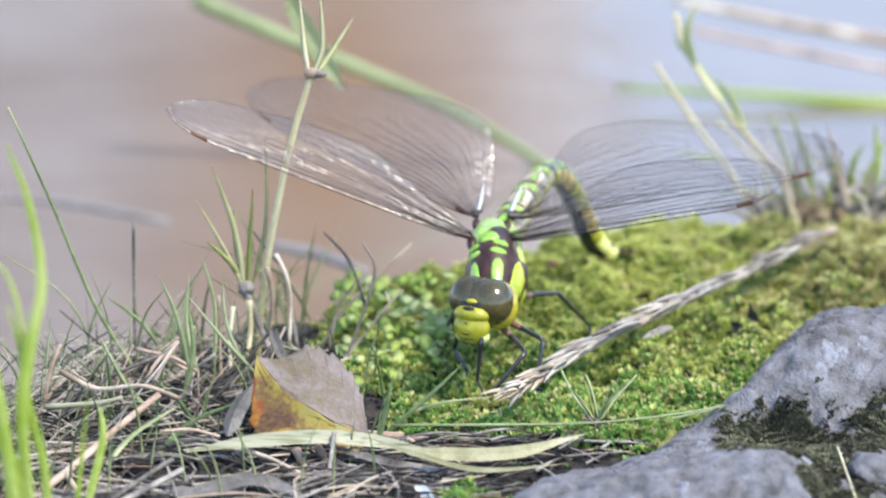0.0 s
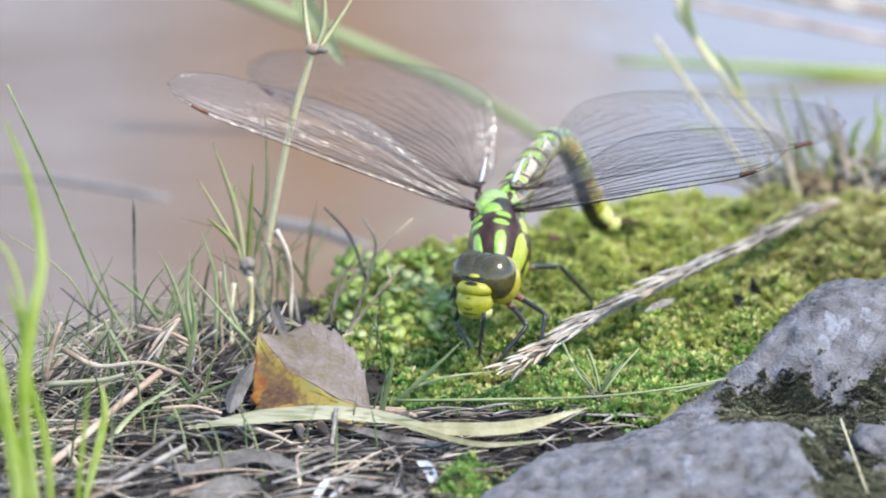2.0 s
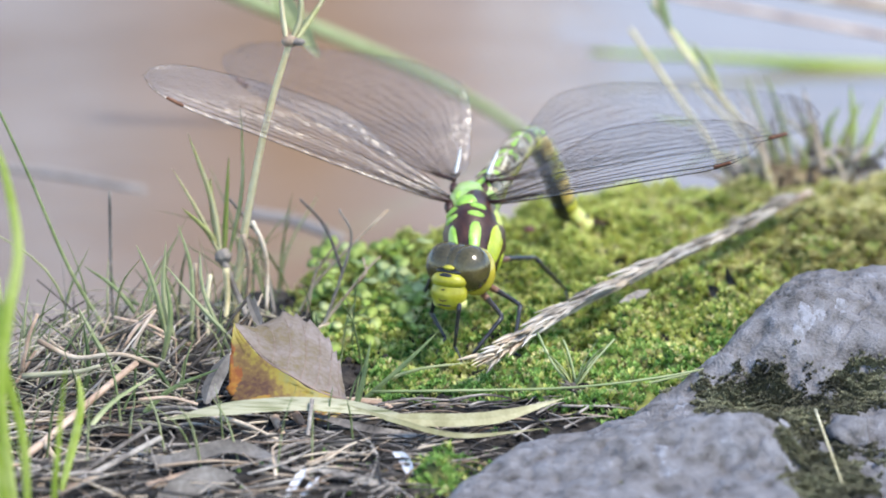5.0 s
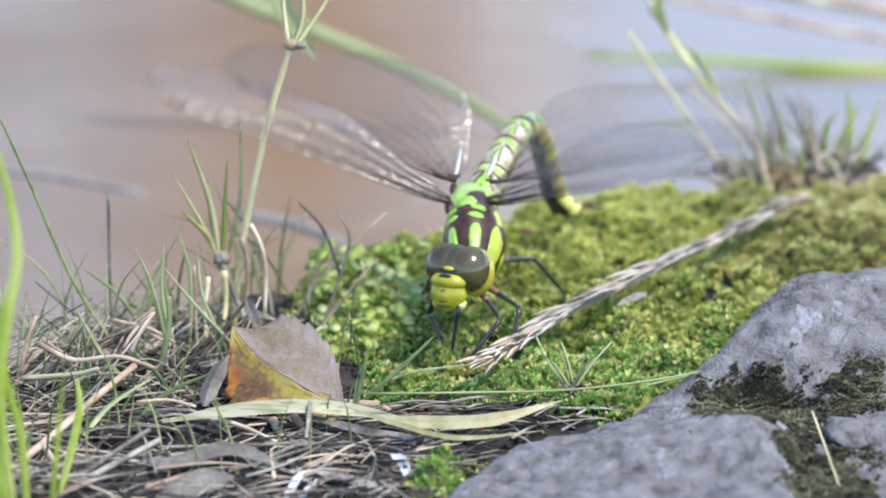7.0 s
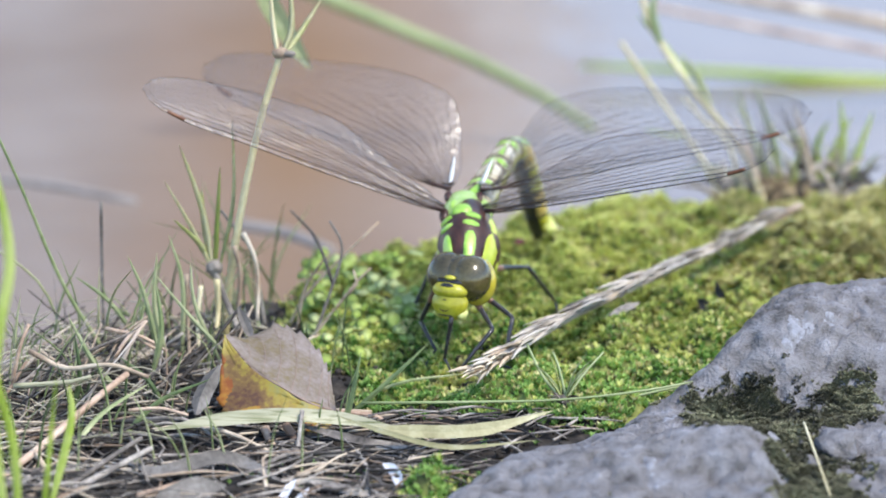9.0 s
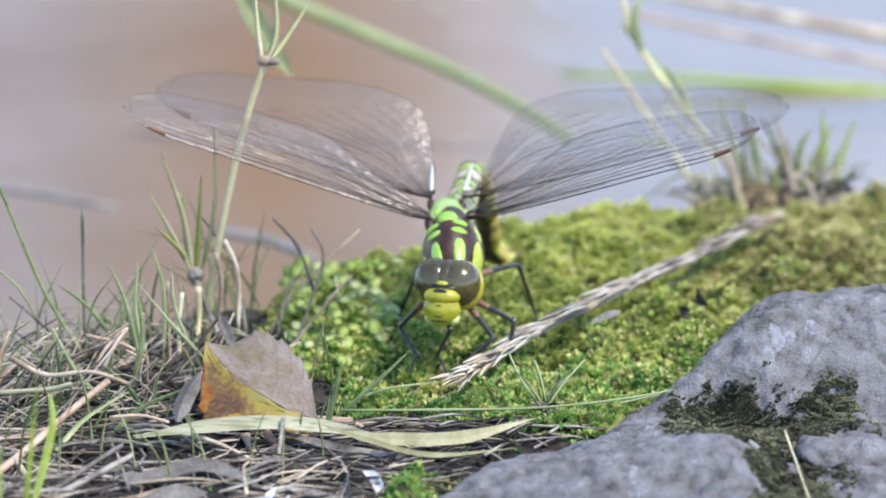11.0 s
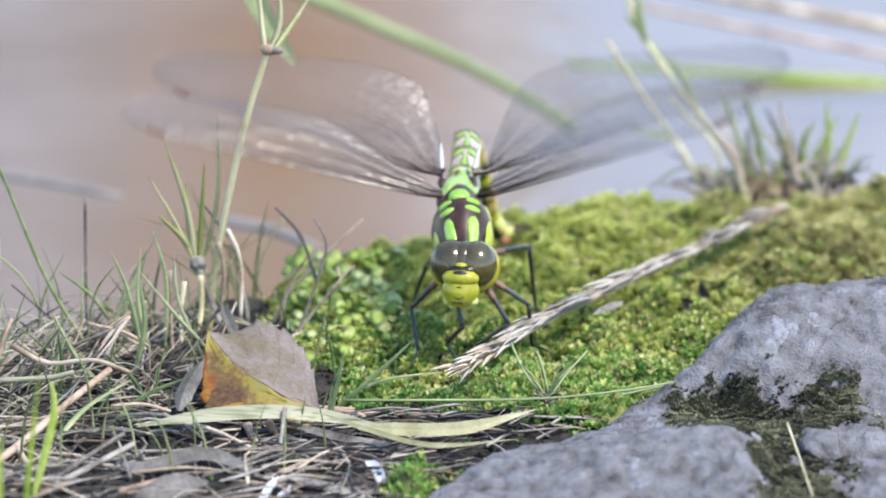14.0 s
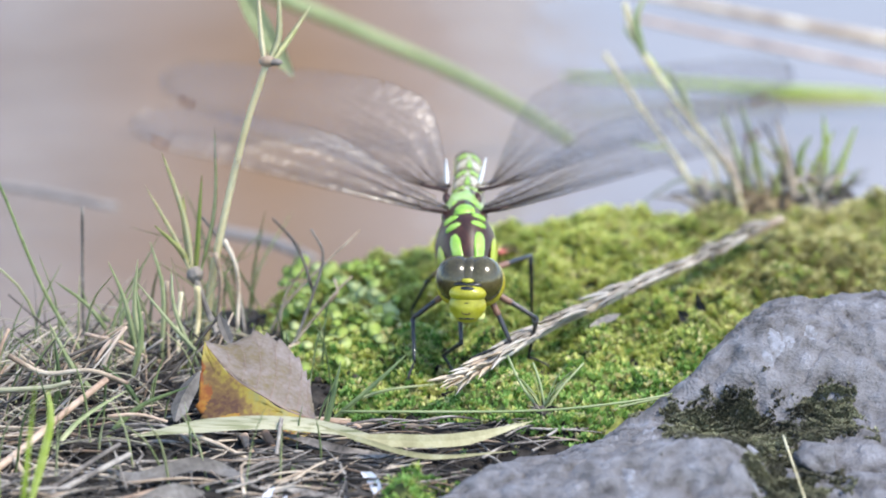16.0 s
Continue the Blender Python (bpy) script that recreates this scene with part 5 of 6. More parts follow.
part("face_line", patch((2.5, 2.0, 2.35), (0, -2.0, -2.25), np.eye(3), 22, 270, 2.2, 50, 0.05), D_BROWN, face)
part("mouth_line", mm(ball((0, -2.95, -3.75), (1.25, 0.75, 0.22), 18, 8)), D_BLACK, head, "dark mouth line")
part("labium", mm(ball((0, -1.4, -3.9), (1.9, 1.6, 0.8), 20, 10)), D_YELLOW, head)
part("neck", mm(tube([(0, 1.5, -0.3), (0, 4.5, 0.2)], 1.3, 1.5, 3, 12)), D_BROWN, head)


# wings: span along local x, leading edge towards -y
def rounded(u, lead, trail, end):
    """Brings both edges together in a round tip."""
    q = max(0.0, (u - end) / (1 - end))
    k = math.sqrt(max(0.0, 1 - q * q))
    tip = lead + 0.42 * (trail - lead)
    return tip + (lead - tip) * k, tip + (trail - tip) * k


def fore_edges(u):
    lead = -0.9 * math.sin(math.pi * u) * (1 - u)
    trail = 3.0 + 6.9 * ease(0.0, 0.42, u) - 1.6 * ease(0.6, 1.0, u)
    return rounded(u, lead, trail, 0.80)


def hind_edges(u):
    lead = -0.6 * math.sin(math.pi * u) * (1 - u)
    trail = 3.0 + 12.2 * ease(-0.03, 0.25, u) - 5.8 * ease(0.28, 1.0, u)
    return rounded(u, lead, trail, 0.78)


def wing_shape(edges, span, sign, broad, nu=50, nv=30):
    """The surface of one wing, in mm; gently corrugated and cambered, bent near the body."""
    def lift(u, w):
        flare = (-2.6 * w ** 0.6 if broad else 0.8 * w * w) * ease(0, 0.06, u) * math.exp(-(u / 0.2) ** 2)
        return flare + (0.1 * (1 - u) * (1 - w) + 0.09 * math.exp(-5 * u)) * math.sin(w * 22) + 0.9 * math.sin(math.pi * u) * 0.5 - 0.6 * w * w + 0.35 * math.sin(u * 9 + w * 4) * w

    def point(u, w):
        lead, trail = edges(u)
        root = ease(0, 0.07, u)
        y = lead + (trail - lead) * w
        return np.array([sign * span * u, y * root + (1 - root) * (0.3 + 2.2 * w), lift(u, w)])

    v = [point(i / nu, j / nv) for i in range(nu + 1) for j in range(nv + 1)]
    f = [(i * (nv + 1) + j, i * (nv + 1) + j + 1, (i + 1) * (nv + 1) + j + 1, (i + 1) * (nv + 1) + j) for i in range(nu) for j in range(nv)]
    return point, (v, f)


def vein_net(point, rng, broad):
    """Main veins, each apart, and the net of cross veins joined."""
    main, shapes = [], []

    def run(pts, r0, r1):
        (main if len(pts) > 4 else shapes).append(tube(pts, r0, r1, 1, 4))

    # main veins: along the lead, then fanning towards the hind edge
    run([point(u / 40, 0.0) for u in range(0, 41)], 0.13, 0.045)
    run([point(u / 20, 0.045 + 0.02 * u / 20) for u in range(0, 11)], 0.08, 0.05)
    run([point(u / 30, 0.095 - 0.02 * u / 30) for u in range(0, 30)], 0.10, 0.05)
    count = 13
    for k in range(count):
        w1 = 0.15 + 0.85 * ((k + 0.4) / count) ** 0.85
        u1 = 0.97 - 0.82 * (k / (count - 0.4)) ** (0.8 if broad else 0.95)
        w0 = 0.13 + 0.045 * k
        path = [(u1 * q, w0 + (w1 - w0) * (0.2 * q + 0.8 * q ** 2.2) if k < 8 else w0 + (w1 - w0) * q) for q in [i / 14 for i in range(15)]]
        thick = 0.08 if k in (0, 1, 3, 5) else 0.045
        run([point(u, min(1, w)) for u, w in path], thick, 0.018)
    run([point(u / 40, 1.0) for u in range(2, 41)], 0.035, 0.03)
    # ladder of cross veins behind the lead
    for i in range(44):
        u = 0.03 + 0.94 * i / 44
        run([point(u, 0.0), point(u + 0.004, 0.075)], 0.035, 0.035)
    # cells: rows of short veins across and staggered links along, finer towards the hind edge
    cols = 84
    for i in range(cols):
        u = 0.04 + 0.94 * (i + 0.25 * rng.random()) / cols
        w, row = 0.08, 0
        while w < 1:
            dw = (0.085 - 0.035 * w if broad else 0.105 - 0.04 * w) * rng.uniform(0.85, 1.15)
            shift = 0.5 / cols * (row % 2)
            a, b = min(u + shift, 0.995), min(u + 0.5 / cols * ((row + 1) % 2), 0.995)
            if rng.random() < 0.93:
                run([point(a, w), point(b, min(w + dw, 1))], 0.022, 0.022)
            if w + dw < 0.97:
                run([point(b, w + dw), point(min(b + 0.8 / cols, 0.998), w + dw + rng.uniform(-0.008, 0.008))], 0.02, 0.02)
            w += dw
            row += 1
    return main, joined(shapes)


WINGS = {}


def make_wing(key, edges, span, sign, base, seed):
    rng = random.Random(seed)
    w = new("forewing" if key[1] == "f" else "hindwing")
    w.parent = dragonfly
    w["label"] = "clear veined wing with brown edge mark"
    point, shape = wing_shape(edges, span, sign, key[1] == "h")
    part("membrane", mm(shape), MEMBRANE, w, "clear glassy wing membrane")
    main, net = vein_net(point, rng, key[1] == "h")
    for shape in main:
        part("vein", mm(shape), D_VEIN, w, "", False)
    tagged(part("vein_mesh", mm(net), D_NET, w, "fine net of dark cross veins", False), kind="stuff")
    part("wing_mark", mm(joined([tube([point((0.862 if key[1] == "f" else 0.84) + 0.055 * i / 4, 0.035) for i in range(5)], 0.26, 0.22, 2, 6)])), D_STIGMA, w, "brown wing mark")
    if key[1] == "h":
        # The flap's white also stands in for the glint on the wing base.
        part("membranule", mm(blade([(sign * 0.5, 1.4, 0.3), (sign * 1.3, 3.0, 0.5), (sign * 2.4, 5.2, 0.9)], 0.65, 5, (1, 0, 0), 0.1, 0.1)), D_MEMBRANULE, w, "whitish flap at the wing base, its glint painted white")
    part("wing_root", mm(tube([point(0.0, 0.12), point(0.03, 0.08), point(0.085, 0.05)], 0.34, 0.11, 3, 8)), D_BROWN, w)
    w.location = np.array(base) * MM
    WINGS[key] = (w, base)


make_wing("rf", fore_edges, 45.2, 1, (2.8, -1.5, 18.2), 1)
make_wing("rh", hind_edges, 46.5, 1, (2.6, 3.0, 20.0), 2)
make_wing("lf", fore_edges, 45.2, -1, (-2.1, -1.5, 18.2), 3)
make_wing("lh", hind_edges, 46.5, -1, (-1.9, 3.0, 20.0), 4)

# abdomen: ten segments along local y
SEG_LONG = (2.6, 5.1, 6.8, 6.8, 6.6, 6.2, 5.8, 4.4, 2.8, 2.2)
SEG_R = (2.6, 2.75, 2.2, 1.95, 1.8, 1.75, 1.8, 1.82, 1.8, 1.6, 1.3)
SEGMENTS = []


def lathe(profile, nu=18, flat=0.92):
    v, f = [], []
    for y, r in profile:
        for i in range(nu):
            a = 2 * math.pi * i / nu
            v.append((r * math.cos(a), y, r * flat * math.sin(a)))
    for j in range(len(profile) - 1):
        for i in range(nu):
            k = (i + 1) % nu
            f.append((j * nu + i, j * nu + k, (j + 1) * nu + k, (j + 1) * nu + i))
    f += [tuple(range(nu)), tuple((len(profile) - 1) * nu + i for i in range(nu))[::-1]]
    return v, f


def seg_mark(long, r0, r1, where, lift=0.07, nu=10, nv=6):
    """A marking a little proud of a segment; where(u, v), both 0..1, gives its place along (0..1) and round it (degrees, 90 on the back)."""
    v, f = [], []
    for j in range(nv + 1):
        for i in range(nu + 1):
            y, a = where(i / nu, j / nv)
            edge = i in (0, nu) or j in (0, nv)
            r = r0 + (r1 - r0) * y + (-0.1 if edge else lift)
            v.append((r * math.cos(radians(a)), y * long, 0.92 * r * math.sin(radians(a))))
    w = nu + 1
    f = [(j * w + i, j * w + i + 1, (j + 1) * w + i + 1, (j + 1) * w + i) for j in range(nv) for i in range(nu)]
    return mm((v, f))


def band(y0, y1, a0, a1, slant=0.0):
    """From angle a0 to a1, between y0 and y1, slanting along the segment."""
    return lambda u, v: (y0 + (y1 - y0) * v + slant * u, a0 + (a1 - a0) * u)


for s, long in enumerate(SEG_LONG):
    r0, r1 = SEG_R[s], SEG_R[s + 1]
    seg = part("abdomen_segment", mm(lathe([(-0.35, r0 * 0.85), (0, r0 * 0.98), (long * 0.15, r0 * 1.0), (long * 0.6, (r0 + r1) / 2), (long * 0.93, r1 * 1.02), (long + 0.1, r1 * 0.93)])),
               D_MINT if s == 0 else D_TAN if s < 4 else D_BLACK, dragonfly,
               "pale green first abdomen segment" if s == 0 else "tan abdomen segment with green and dark markings" if s < 4 else "dark abdomen segment with yellow side spots")
    SEGMENTS.append(seg)
    for side in (-1, 1):
        b = 90
        if s == 0:
            part("dark_dot", seg_mark(long, r0, r1, band(0.45, 0.7, b + side * 8, b + side * 22)), D_BLACK, seg, "black dot")
        elif s < 4:
            part("side_spot", seg_mark(long, r0, r1, band(0.05, 0.86, b + side * 64, b + side * 140)), D_YELLOW, seg, "yellow-green side spot")
            part("dark_mark", seg_mark(long, r0, r1, band(0.60, 0.70, b + side * 4, b + side * 62, -0.16), 0.1), D_BROWN, seg, "dark chevron")
            part("green_band", seg_mark(long, r0, r1, band(0.72, 0.92, b + side * 3, b + side * 58, -0.12), 0.12), D_GREEN, seg, "apple-green chevron")
            part("dark_mark", seg_mark(long, r0, r1, band(0.94, 1.0, b - side * 4, b + side * 75), 0.1), D_BROWN, seg, "dark hind margin")
            part("pale_patch", seg_mark(long, r0, r1, band(0.15, 0.5, b + side * 34, b + side * 58), 0.1), D_PALE_TAN, seg, "whitish side patch")
        else:
            part("spot", seg_mark(long, r0, r1, band(0.70, 0.94, b + side * 6, b + side * 44), 0.1), D_GREEN if s < 6 else D_YELLOW, seg, "green spot")
            part("spot", seg_mark(long, r0, r1, band(0.28, 0.4, b + side * 10, b + side * 40), 0.1), D_GREEN if s < 7 else D_YELLOW, seg, "green spot")
            part("side_spot", seg_mark(long, r0, r1, band(0.06, 0.56, b + side * 42, b + side * 134), 0.12), D_AMBER if s % 2 else D_YELLOW, seg, "yellow side spot")
            part("side_spot", seg_mark(long, r0, r1, band(0.62, 0.94, b + side * 46, b + side * 128), 0.12), D_YELLOW if s % 2 else D_AMBER, seg, "amber side spot")
            if s >= 8:
                part("tail_spot", seg_mark(long, r0, r1, band(0.08, 0.92, b + side * 30, b + side * 128), 0.16), D_PALE, seg, "pale yellow tail spot")
    if 0 < s < 4:
        k = 1.0 if s == 1 else 0.45
        part("dark_field", seg_mark(long, r0, r1, lambda u, v: (0.0 + 0.66 * v, 90 + (u - 0.5) * k * (96 - 66 * v)), 0.06), D_BROWN, seg, "dark field on the back")
        part("green_wedge", seg_mark(long, r0, r1, lambda u, v: (0.02 + 0.60 * v, 90 + (u - 0.5) * k * (62 - 56 * v)), 0.13), D_GREEN, seg, "apple-green wedge")
for side in (-1, 1):
    part("tail_appendage", mm(blade([(side * 0.5, 2.2, 0.5), (side * 0.9, 4.0, 0.8), (side * 1.0, 5.6, 0.6)], 1.0, 4, (1, 0, 0), 0.2, 0.3)), D_BROWN, SEGMENTS[-1], "leaf-shaped tail appendage")
part("ovipositor", mm(tube([(0, 2.4, -0.6), (0, 5.0, -0.9), (0, 7.6, -0.8)], 1.3, 0.25, 4, 8)), D_BLACK, SEGMENTS[7])

# legs: thigh, shin and foot, each along local x
LEGS = []
THIGH, SHIN, FOOT = 6.6, 6.6, 3.0


def make_leg(hip, tip_early, tip_late, bend, scale=1.0):
    thigh = part("leg", mm(tube([(0, 0, 0), (THIGH * scale * 0.5, 0, 0.1), (THIGH * scale, 0, 0)], 0.44, 0.3, 4, 8, taper=lambda w: w)), D_LEG, dragonfly, "dark leg, reddish near the body")
    part("thigh_base", mm(tube([(-0.2, 0, 0), (THIGH * scale * 0.2, 0, 0.07), (THIGH * scale * 0.4, 0, 0.09)], 0.52, 0.45, 3, 8)), D_ORANGE, thigh, "reddish-brown thigh base")
    shin = part("shin", mm(tube([(0, 0, 0), (SHIN * scale * 0.5, 0, 0), (SHIN * scale, 0, 0)], 0.34, 0.22, 3, 7)), D_LEG, dragonfly, "slim black shin with bristles")
    for k in range(7):
        x = SHIN * scale * (0.2 + 0.11 * k)
        part("bristle", mm(tube([(x, 0, 0.1), (x + 0.5, 0.25 * (-1) ** k, 0.9)], 0.05, 0.02, 2, 4)), D_LEG, shin)
    foot = part("foot", mm(joined([tube([(0, 0, 0), (FOOT * 0.5, 0, 0.1), (FOOT, 0, -0.1)], 0.2, 0.13, 3, 6), tube([(FOOT - 0.1, 0, -0.1), (FOOT + 0.4, 0.3, -0.3)], 0.1, 0.03, 2, 5),
                                   tube([(FOOT - 0.1, 0, -0.1), (FOOT + 0.4, -0.3, -0.3)], 0.1, 0.03, 2, 5)])), D_LEG, dragonfly, "dark clawed foot")
    LEGS.append((thigh, shin, foot, hip, tip_early, tip_late, bend, scale))


make_leg((2.6, -14.5, 10.4), (0.0021, -0.0103, 0.0035), (0.006, -0.0024, 0.0035), (0.9, -0.6, 0.0))
make_leg((3.4, -13, 10.6), (0.0077, -0.0081, 0.003), (0.0139, 0.0006, 0.0029), (1.0, -0.5, 0.25))
make_leg((3.6, -5.5, 11.6), (0.0153, 0.0205, 0.003), (0.0147, 0.0184, 0.003), (0.1, -0.1, 1.0), 1.55)
make_leg((-1.6, -14, 10.6), (-0.0002, -0.0065, 0.0035), (0.0023, -0.0008, 0.0034), (0.25, -0.7, 0.4))
make_leg((-2.4, -12, 10.8), (-0.0014, -0.0029, 0.0035), (-0.0015, -0.0044, 0.0035), (-0.25, 0.7, 0.5))
make_leg((-3.2, -5.5, 11.6), (-0.0049, 0.0163, 0.002), (-0.0022, 0.0228, 0.002), (0.1, 1.0, 0.2), 1.5)


# ---- movement ----
# seconds, x and rise of the body (mm), its turn (degrees), x and height of the face mark (mm)
BODY = [
    (0, 1.22, 18.45, -4.0, -1.46, 13.69),
    (0.5, 1.30, 18.86, -4.0, -1.43, 13.75),
    (1, 1.73, 18.82, -4.0, -1.25, 13.83),
    (1.5, 1.79, 19.29, -4.0, -1.08, 14.06),
    (2, 1.44, 18.86, -4.0, -1.31, 13.65),
    (2.5, 1.44, 18.44, -4.0, -1.31, 13.47),
    (3, 1.06, 18.70, -4.0, -1.46, 13.48),
    (3.5, 1.37, 18.83, -4.0, -1.37, 13.61),
    (4, 1.51, 18.85, -4.0, -1.35, 13.63),
    (6.5, 1.10, 18.70, -4.0, -1.56, 13.57),
    (7, 1.67, 19.01, -4.0, -1.22, 13.86),
    (7.5, 2.11, 18.92, -4.0, -0.66, 13.89),
    (8, 2.21, 19.33, -4.0, -0.67, 14.29),
    (8.5, 2.06, 18.97, -4.0, -0.58, 13.82),
    (9, 1.96, 19.26, -4.0, 0.03, 13.86),
    (9.5, 2.22, 19.08, -4.0, 0.27, 13.68),
    (10, 2.18, 19.09, -2.0, 0.24, 13.94),
    (12.5, 2.83, 20.70, 3.0, 2.32, 14.49),
    (13, 2.93, 21.35, 3.3, 2.31, 15.25),
    (13.5, 3.75, 20.88, 3.7, 3.62, 14.56),
    (14, 3.54, 20.98, 4.0, 3.55, 14.54),
    (14.5, 4.35, 20.70, 4.2, 4.37, 14.27),
    (15, 5.08, 20.52, 4.5, 5.07, 13.96),
    (15.5, 4.67, 20.55, 4.8, 4.67, 14.11),
    (16, 4.66, 20.47, 5.0, 4.80, 14.03),
]


def body_pose(row):
    t, x, z, yaw, fx, fz = row
    return pose(x * MM, 0.012, (z - 18.8) * MM, 0, 0, yaw)


# seconds, then x and height (mm, in the body's space) of the abdomen's highest point, its bend and its tip
SPINE = (
    (0, (7.2, 20.8), (10, 14.8), (13.5, 4.7)),
    (1.5, (7.9, 21.4), (10.9, 13.7), (13.6, 4)),
    (3.5, (7.3, 20.6), (9.5, 14.1), (13, 2.7)),
    (4, (7.5, 20.2), (9.9, 13.4), (13.4, 2)),
    (6.5, (7.9, 21.4), (10.3, 13.7), (13.8, 1.8)),
    (7, (7.6, 22.6), (9.3, 14.9), (11.5, 3.5)),
    (7.3, (8.7, 19.8), (11.9, 12.9), (12.7, 6.9)),
    (7.6, (7.4, 19.4), (9.9, 11.7), (10.9, 5.3)),
    (8, (7.2, 21.1), (9.3, 13.9), (10.7, 5.4)),
    (8.5, (6.4, 20.3), (7.7, 12.9), (9.3, 4)),
    (9.5, (6.3, 20.8), (7.7, 12.8), (9.2, 3.9)),
    (9.9, (6.3, 21.8), (8.1, 14.5), (10.1, 5.2)),
    (10.2, (5.3, 18.3), (6.8, 10.2), (7.2, 3)),
    (12.4, (4.9, 17.7), (7.3, 10), (9.4, 2)),
    (13, (5.3, 18.5), (7.5, 9.6), (8.5, 1.5)),
    (13.5, (4.5, 19.2), (6.9, 11.1), (9.4, 2.6)),
    (14.2, (3.3, 19.2), (5.4, 10.3), (6.7, 2.6)),
    (14.8, (3.1, 19.7), (4.1, 11.2), (5, 2.3)),
    (16, (3.3, 18.2), (4.5, 10.5), (5.7, 2.5)),
)
WING_TURNS = {
    "rf": ((0, (42.7, -16.8, -32.5)), (8.5, (42.7, -16.8, -32.5)), (9, (39.4, -15.8, -25.3)), (9.5, (39.4, -15.8, -25.3)), (12.5, (41.4, -22.0, -28.0)), (13.5, (41.4, -22.0, -28.0)), (14.5, (47.7, -23.9, -39.3)), (16, (39.1, -20.8, -23.1))),
    "rh": ((0, (32.4, -8.8, 3.0)), (8.5, (32.4, -8.8, 3.0)), (9, (32.1, -10.8, 3.5)), (9.5, (32.1, -10.8, 3.5)), (12.5, (32.3, -16.7, -1.8)), (13.5, (32.3, -16.7, -1.8)), (14.5, (31.4, -17.7, 1.4)), (16, (32.4, -18.5, -3.3))),
    "lf": ((0, (34.2, 22.2, 10.4)), (8.5, (34.2, 22.2, 10.4)), (9, (36.6, 22.7, 16.8)), (9.5, (36.6, 22.7, 16.8)), (12.5, (33.2, 15.1, 5.4)), (13.5, (33.2, 15.1, 5.4)), (14.5, (32.0, 13.2, -2.2)), (16, (31.5, 12.7, -6.3))),
    "lh": ((0, (34.4, 9.2, -37.5)), (8.5, (34.4, 9.2, -37.5)), (9, (33.1, 9.9, -33.3)), (9.5, (33.1, 9.9, -33.3)), (12.5, (33.5, 8.1, -30.1)), (13.5, (33.5, 8.1, -30.1)), (14.5, (31.7, 11.0, -25.9)), (16, (32.1, 10.5, -28.9))),
}


def spine_poses(high, bend, tip):
    """A pose for each segment along the arched abdomen."""
    line = spline([(0.16 * high[0], 1.5, 16.6), (0.6 * high[0], 11.8, 0.97 * high[1]), (high[0], 25.5, high[1]), (bend[0], 33.5, bend[1]), (tip[0], 38.0, tip[1])], 16)
    line = np.vstack([line, tip_beyond(line)])
    arc = np.concatenate([[0], np.cumsum(np.linalg.norm(np.diff(line, axis=0), axis=1))])

    def spot(s):
        return np.array([np.interp(s, arc, line[:, k]) for k in range(3)])

    out, s = [], 0.0
    for k, long in enumerate(SEG_LONG):
        a, b = (spot(s) if k < 9 else last), spot(s + long)
        if k == 8:
            b = a + np.array([0.55, 0.25, -0.75]) * long
        elif k == 9:
            b = a + np.array([0.88, 0.3, -0.2]) * long
        last = b
        y = Vector(b - a).normalized()
        x = Vector((1, 0, 0))
        x = (x - y * x.dot(y)).normalized()
        z = x.cross(y)
        twist = radians(38) * ease(2, 6, k)
        x, z = x * math.cos(twist) - z * math.sin(twist), z * math.cos(twist) + x * math.sin(twist)
        m = Matrix((x, y, z)).transposed().to_4x4()
        m.translation = Vector(a) * MM
        out.append(m)
        s += long
    return out


def tip_beyond(line):
    way = line[-1] - line[-3]
    return line[-1] + np.outer(np.linspace(0.5, 14, 12), way / np.linalg.norm(way))


def bone(a, b, up):
    """A pose at a whose local x runs to b."""
    x = (b - a).normalized()
    y = up.cross(x).normalized()
    m = Matrix((x, y, x.cross(y))).transposed().to_4x4()
    m.translation = a
    return m


def leg_poses(leg, body, late):
    thigh, shin, foot, hip, early, after, bend, scale = leg
    h = Vector(hip) * MM
    toe = body.inverted() @ (Vector(early) * (1 - late) + Vector(after) * late + Vector((0, 0, 0.012 * late * (1 - late))))
    a, b = THIGH * scale * MM, SHIN * scale * MM
    d = toe - h
    long = min(d.length, (a + b) * 0.985)
    d = d.normalized()
    u = Vector(bend)
    u = (u - d * u.dot(d)).normalized()
    c = (a * a + long * long - b * b) / (2 * long)
    knee = h + d * c + u * math.sqrt(max(a * a - c * c, 1e-9))
    ankle = h + d * long
    out = Vector((bend[0], -0.6, -0.25)).normalized() * 0.01
    return bone(h, knee, u), bone(knee, ankle, u), bone(ankle, ankle + out, Vector((0, 0, 1)))


def head_pose(row, body):
    t, x, z, yaw, fx, fz = row
    late = ease(8.5, 12.5, t)
    turn = -27 + 17 * late + 5 * ease(12.5, 16, t)
    m = pose((fx + 1.55 - 0.7 * late) * MM, -0.0045, (fz - 0.55 + 0.9 * late) * MM, -7, 0, turn)
    return body.inverted() @ m


# seconds, degrees by which the thorax leans to its right, and its shift (mm)
THORAX_LEAN = ((0, -11, 1.5), (8, -11, 1.5), (9.5, -10, 1.4), (10.2, -9, 1.2), (12.4, -6, 0.9), (13.5, -4, 0.7), (14.8, -2, 0.4), (16, 0, 0.3))


def thorax_pose(lean, shift):
    mid = Vector(TH_C) * MM
    axis = Vector(TH_T @ np.array([0, 1, 0]))
    return Matrix.Translation(mid + Vector((shift * MM, 0, 0))) @ Matrix.Rotation(radians(lean), 4, axis) @ Matrix.Translation(-mid)


# seconds between which the wings shiver, and by how many degrees
SHIVERS = ((6.8, 8.4, 2.6), (9.8, 10.4, 2.0), (13.1, 16.0, 2.2))


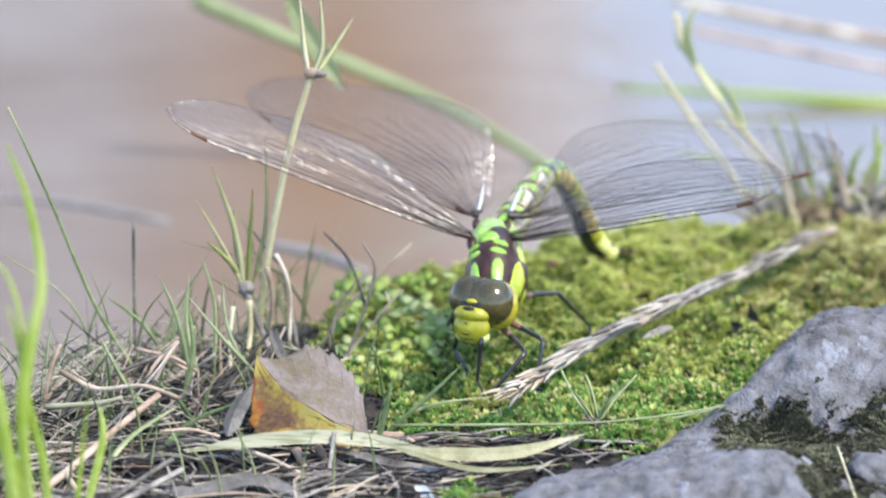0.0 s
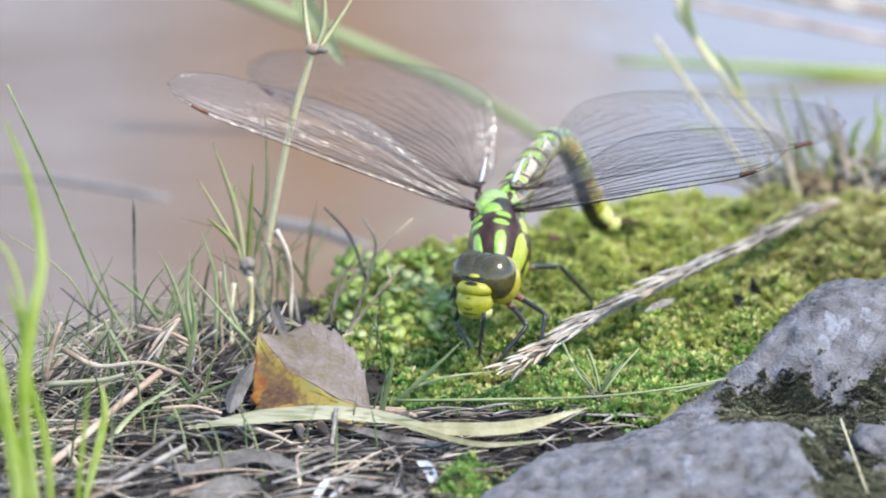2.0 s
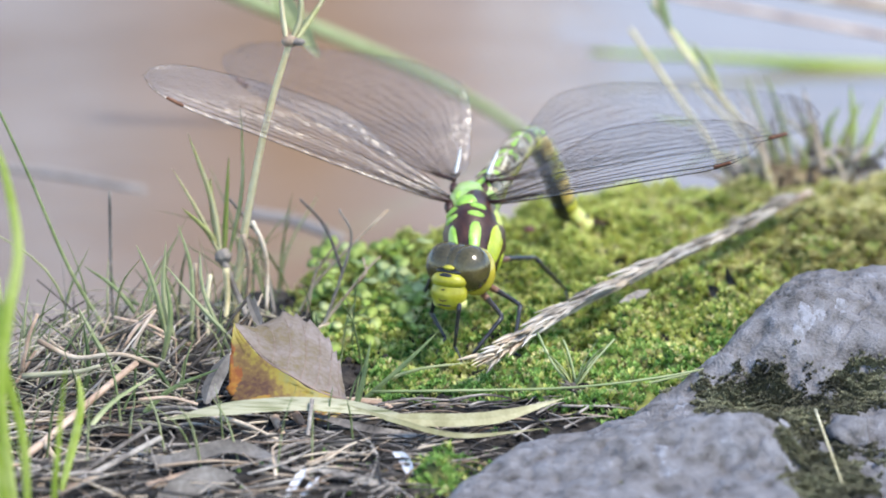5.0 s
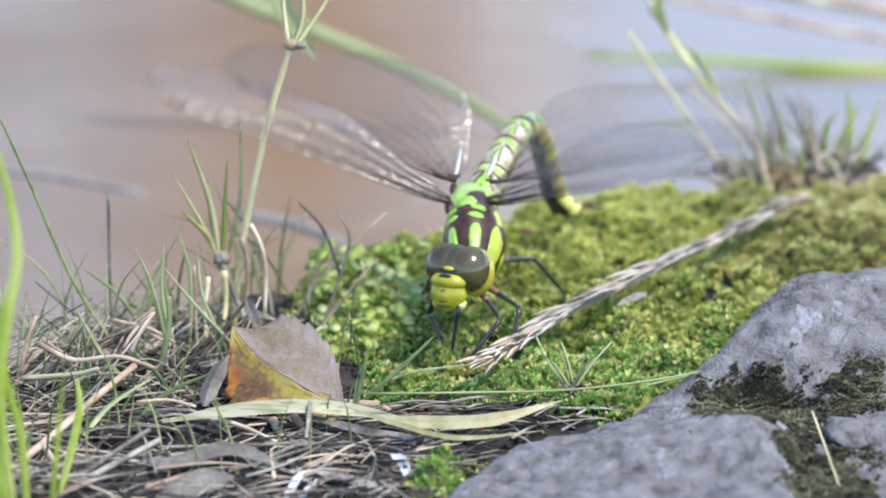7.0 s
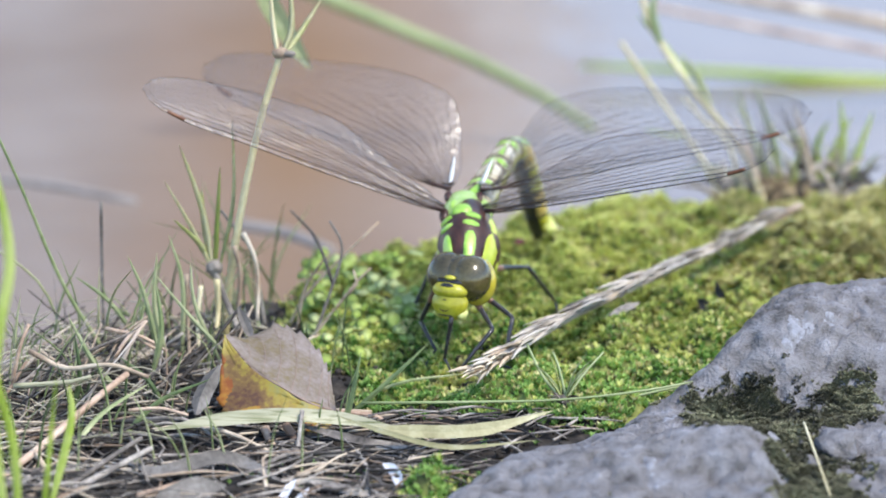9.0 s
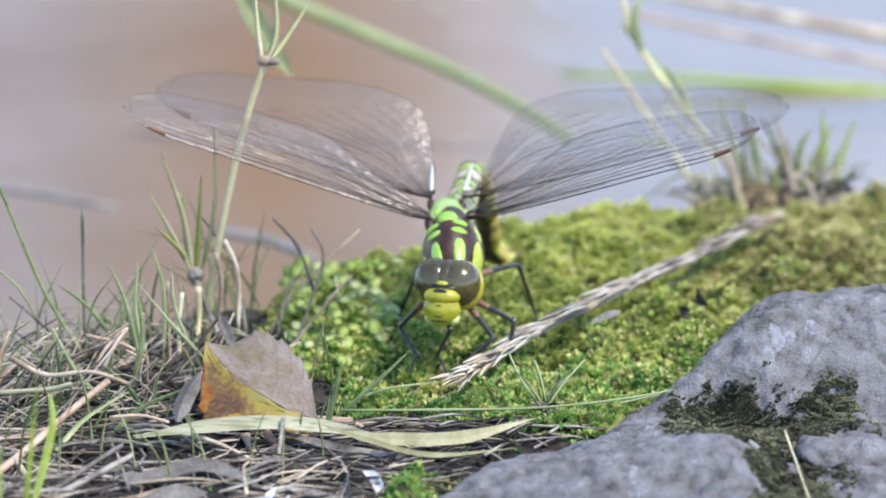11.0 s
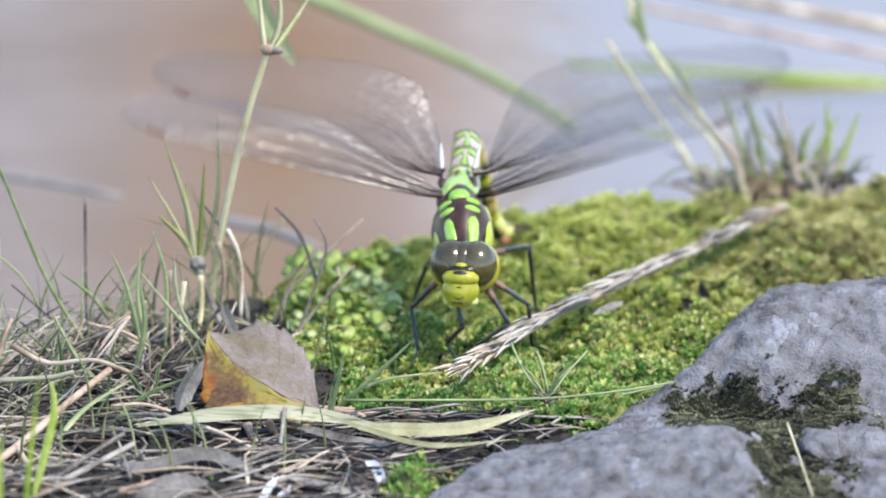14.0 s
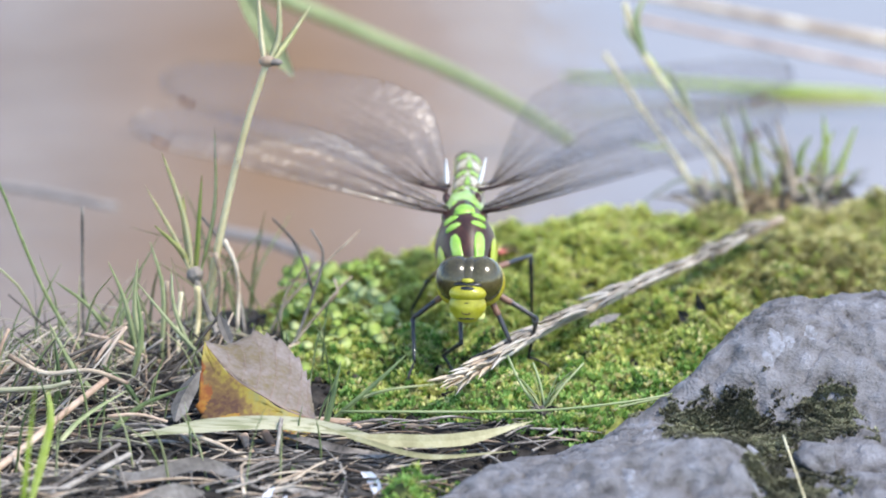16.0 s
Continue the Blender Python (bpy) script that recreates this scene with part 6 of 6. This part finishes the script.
def wing_rows(key, base):
    knots = WING_TURNS[key]
    times = sorted({k[0] for k in knots} | {i / FPS for i in range(16 * FPS + 1) if any(a <= i / FPS <= b for a, b, _ in SHIVERS)})
    rows = []
    for t in times:
        i = max(k for k in range(len(knots)) if knots[k][0] <= t)
        (t0, a), (t1, b) = knots[i], knots[min(i + 1, len(knots) - 1)]
        u = ease(t0, t1, t) if t1 > t0 else 0.0
        turn = [p + (q - p) * u for p, q in zip(a, b)]
        much = sum(deg * ease(s, s + 0.2, t) * (1 - ease(e, e + 0.001, t)) for s, e, deg in SHIVERS)
        swing = much * math.sin(2 * math.pi * t * FPS / 3) * (1 if key[0] == "l" else -1) * (1 if key[1] == "f" else -1)
        rows.append((t, pose(*(c * MM for c in base)) @ pose(0, 0, 0, 0, swing, 0) @ pose(0, 0, 0, *turn)))
    return rows


def motions():
    bodies = [(r[0], body_pose(r), r) for r in BODY]
    walk(dragonfly, [(t, m) for t, m, r in bodies])
    walk(head, [(t, head_pose(r, m)) for t, m, r in bodies])
    for leg in LEGS:
        poses = [(t, leg_poses(leg, m, ease(9.6, 12.2, t))) for t, m, r in bodies]
        for k in range(3):
            walk(leg[k], [(t, p[k]) for t, p in poses])
    curls = [(r[0], spine_poses(*r[1:])) for r in SPINE]
    walk(thorax, [(t, thorax_pose(a, x)) for t, a, x in THORAX_LEAN])
    for k, seg in enumerate(SEGMENTS):
        walk(seg, [(t, p[k]) for t, p in curls])
    for key, (w, base) in WINGS.items():
        walk(w, wing_rows(key, base))
    swings = ((0, 0, 0, 0), (7.1, 0, 0, 0), (7.5, 0.0118, 0.0026, 0), (9.0, 0.0125, 0.003, 0), (10.0, 0.0115, 0.0026, 0), (12.5, 0.0122, 0.0027, 0), (16, 0.0118, 0.0026, 0))
    foot = Vector((-0.0302, 0.012, 0.0005))
    sways = ((0, -0.5), (1, 0.6), (1.5, 0.7), (2, 0), (2.5, 0.2), (3, -0.7), (3.5, 0), (4, 0.45), (6.5, -0.35), (7, 0.8), (7.5, 0), (9, 0), (9.5, 0.55), (10, 0.35), (12.5, 0.9), (13.5, 0.35),
             (14, 0.45), (14.5, 1.6), (15, 1.35), (15.5, 1.0), (16, 0.7))
    walk(tall_stem, [(t, Matrix.Translation(foot) @ pose(0, 0, 0, 0, turn, 0) @ Matrix.Translation(-foot)) for t, turn in sways])
    walk(reed, [(t, Matrix.Translation(REED_PTS[-1]) @ pose(dx, 0, dz, 0, turn, 0)) for t, dx, dz, turn in swings])


motions()
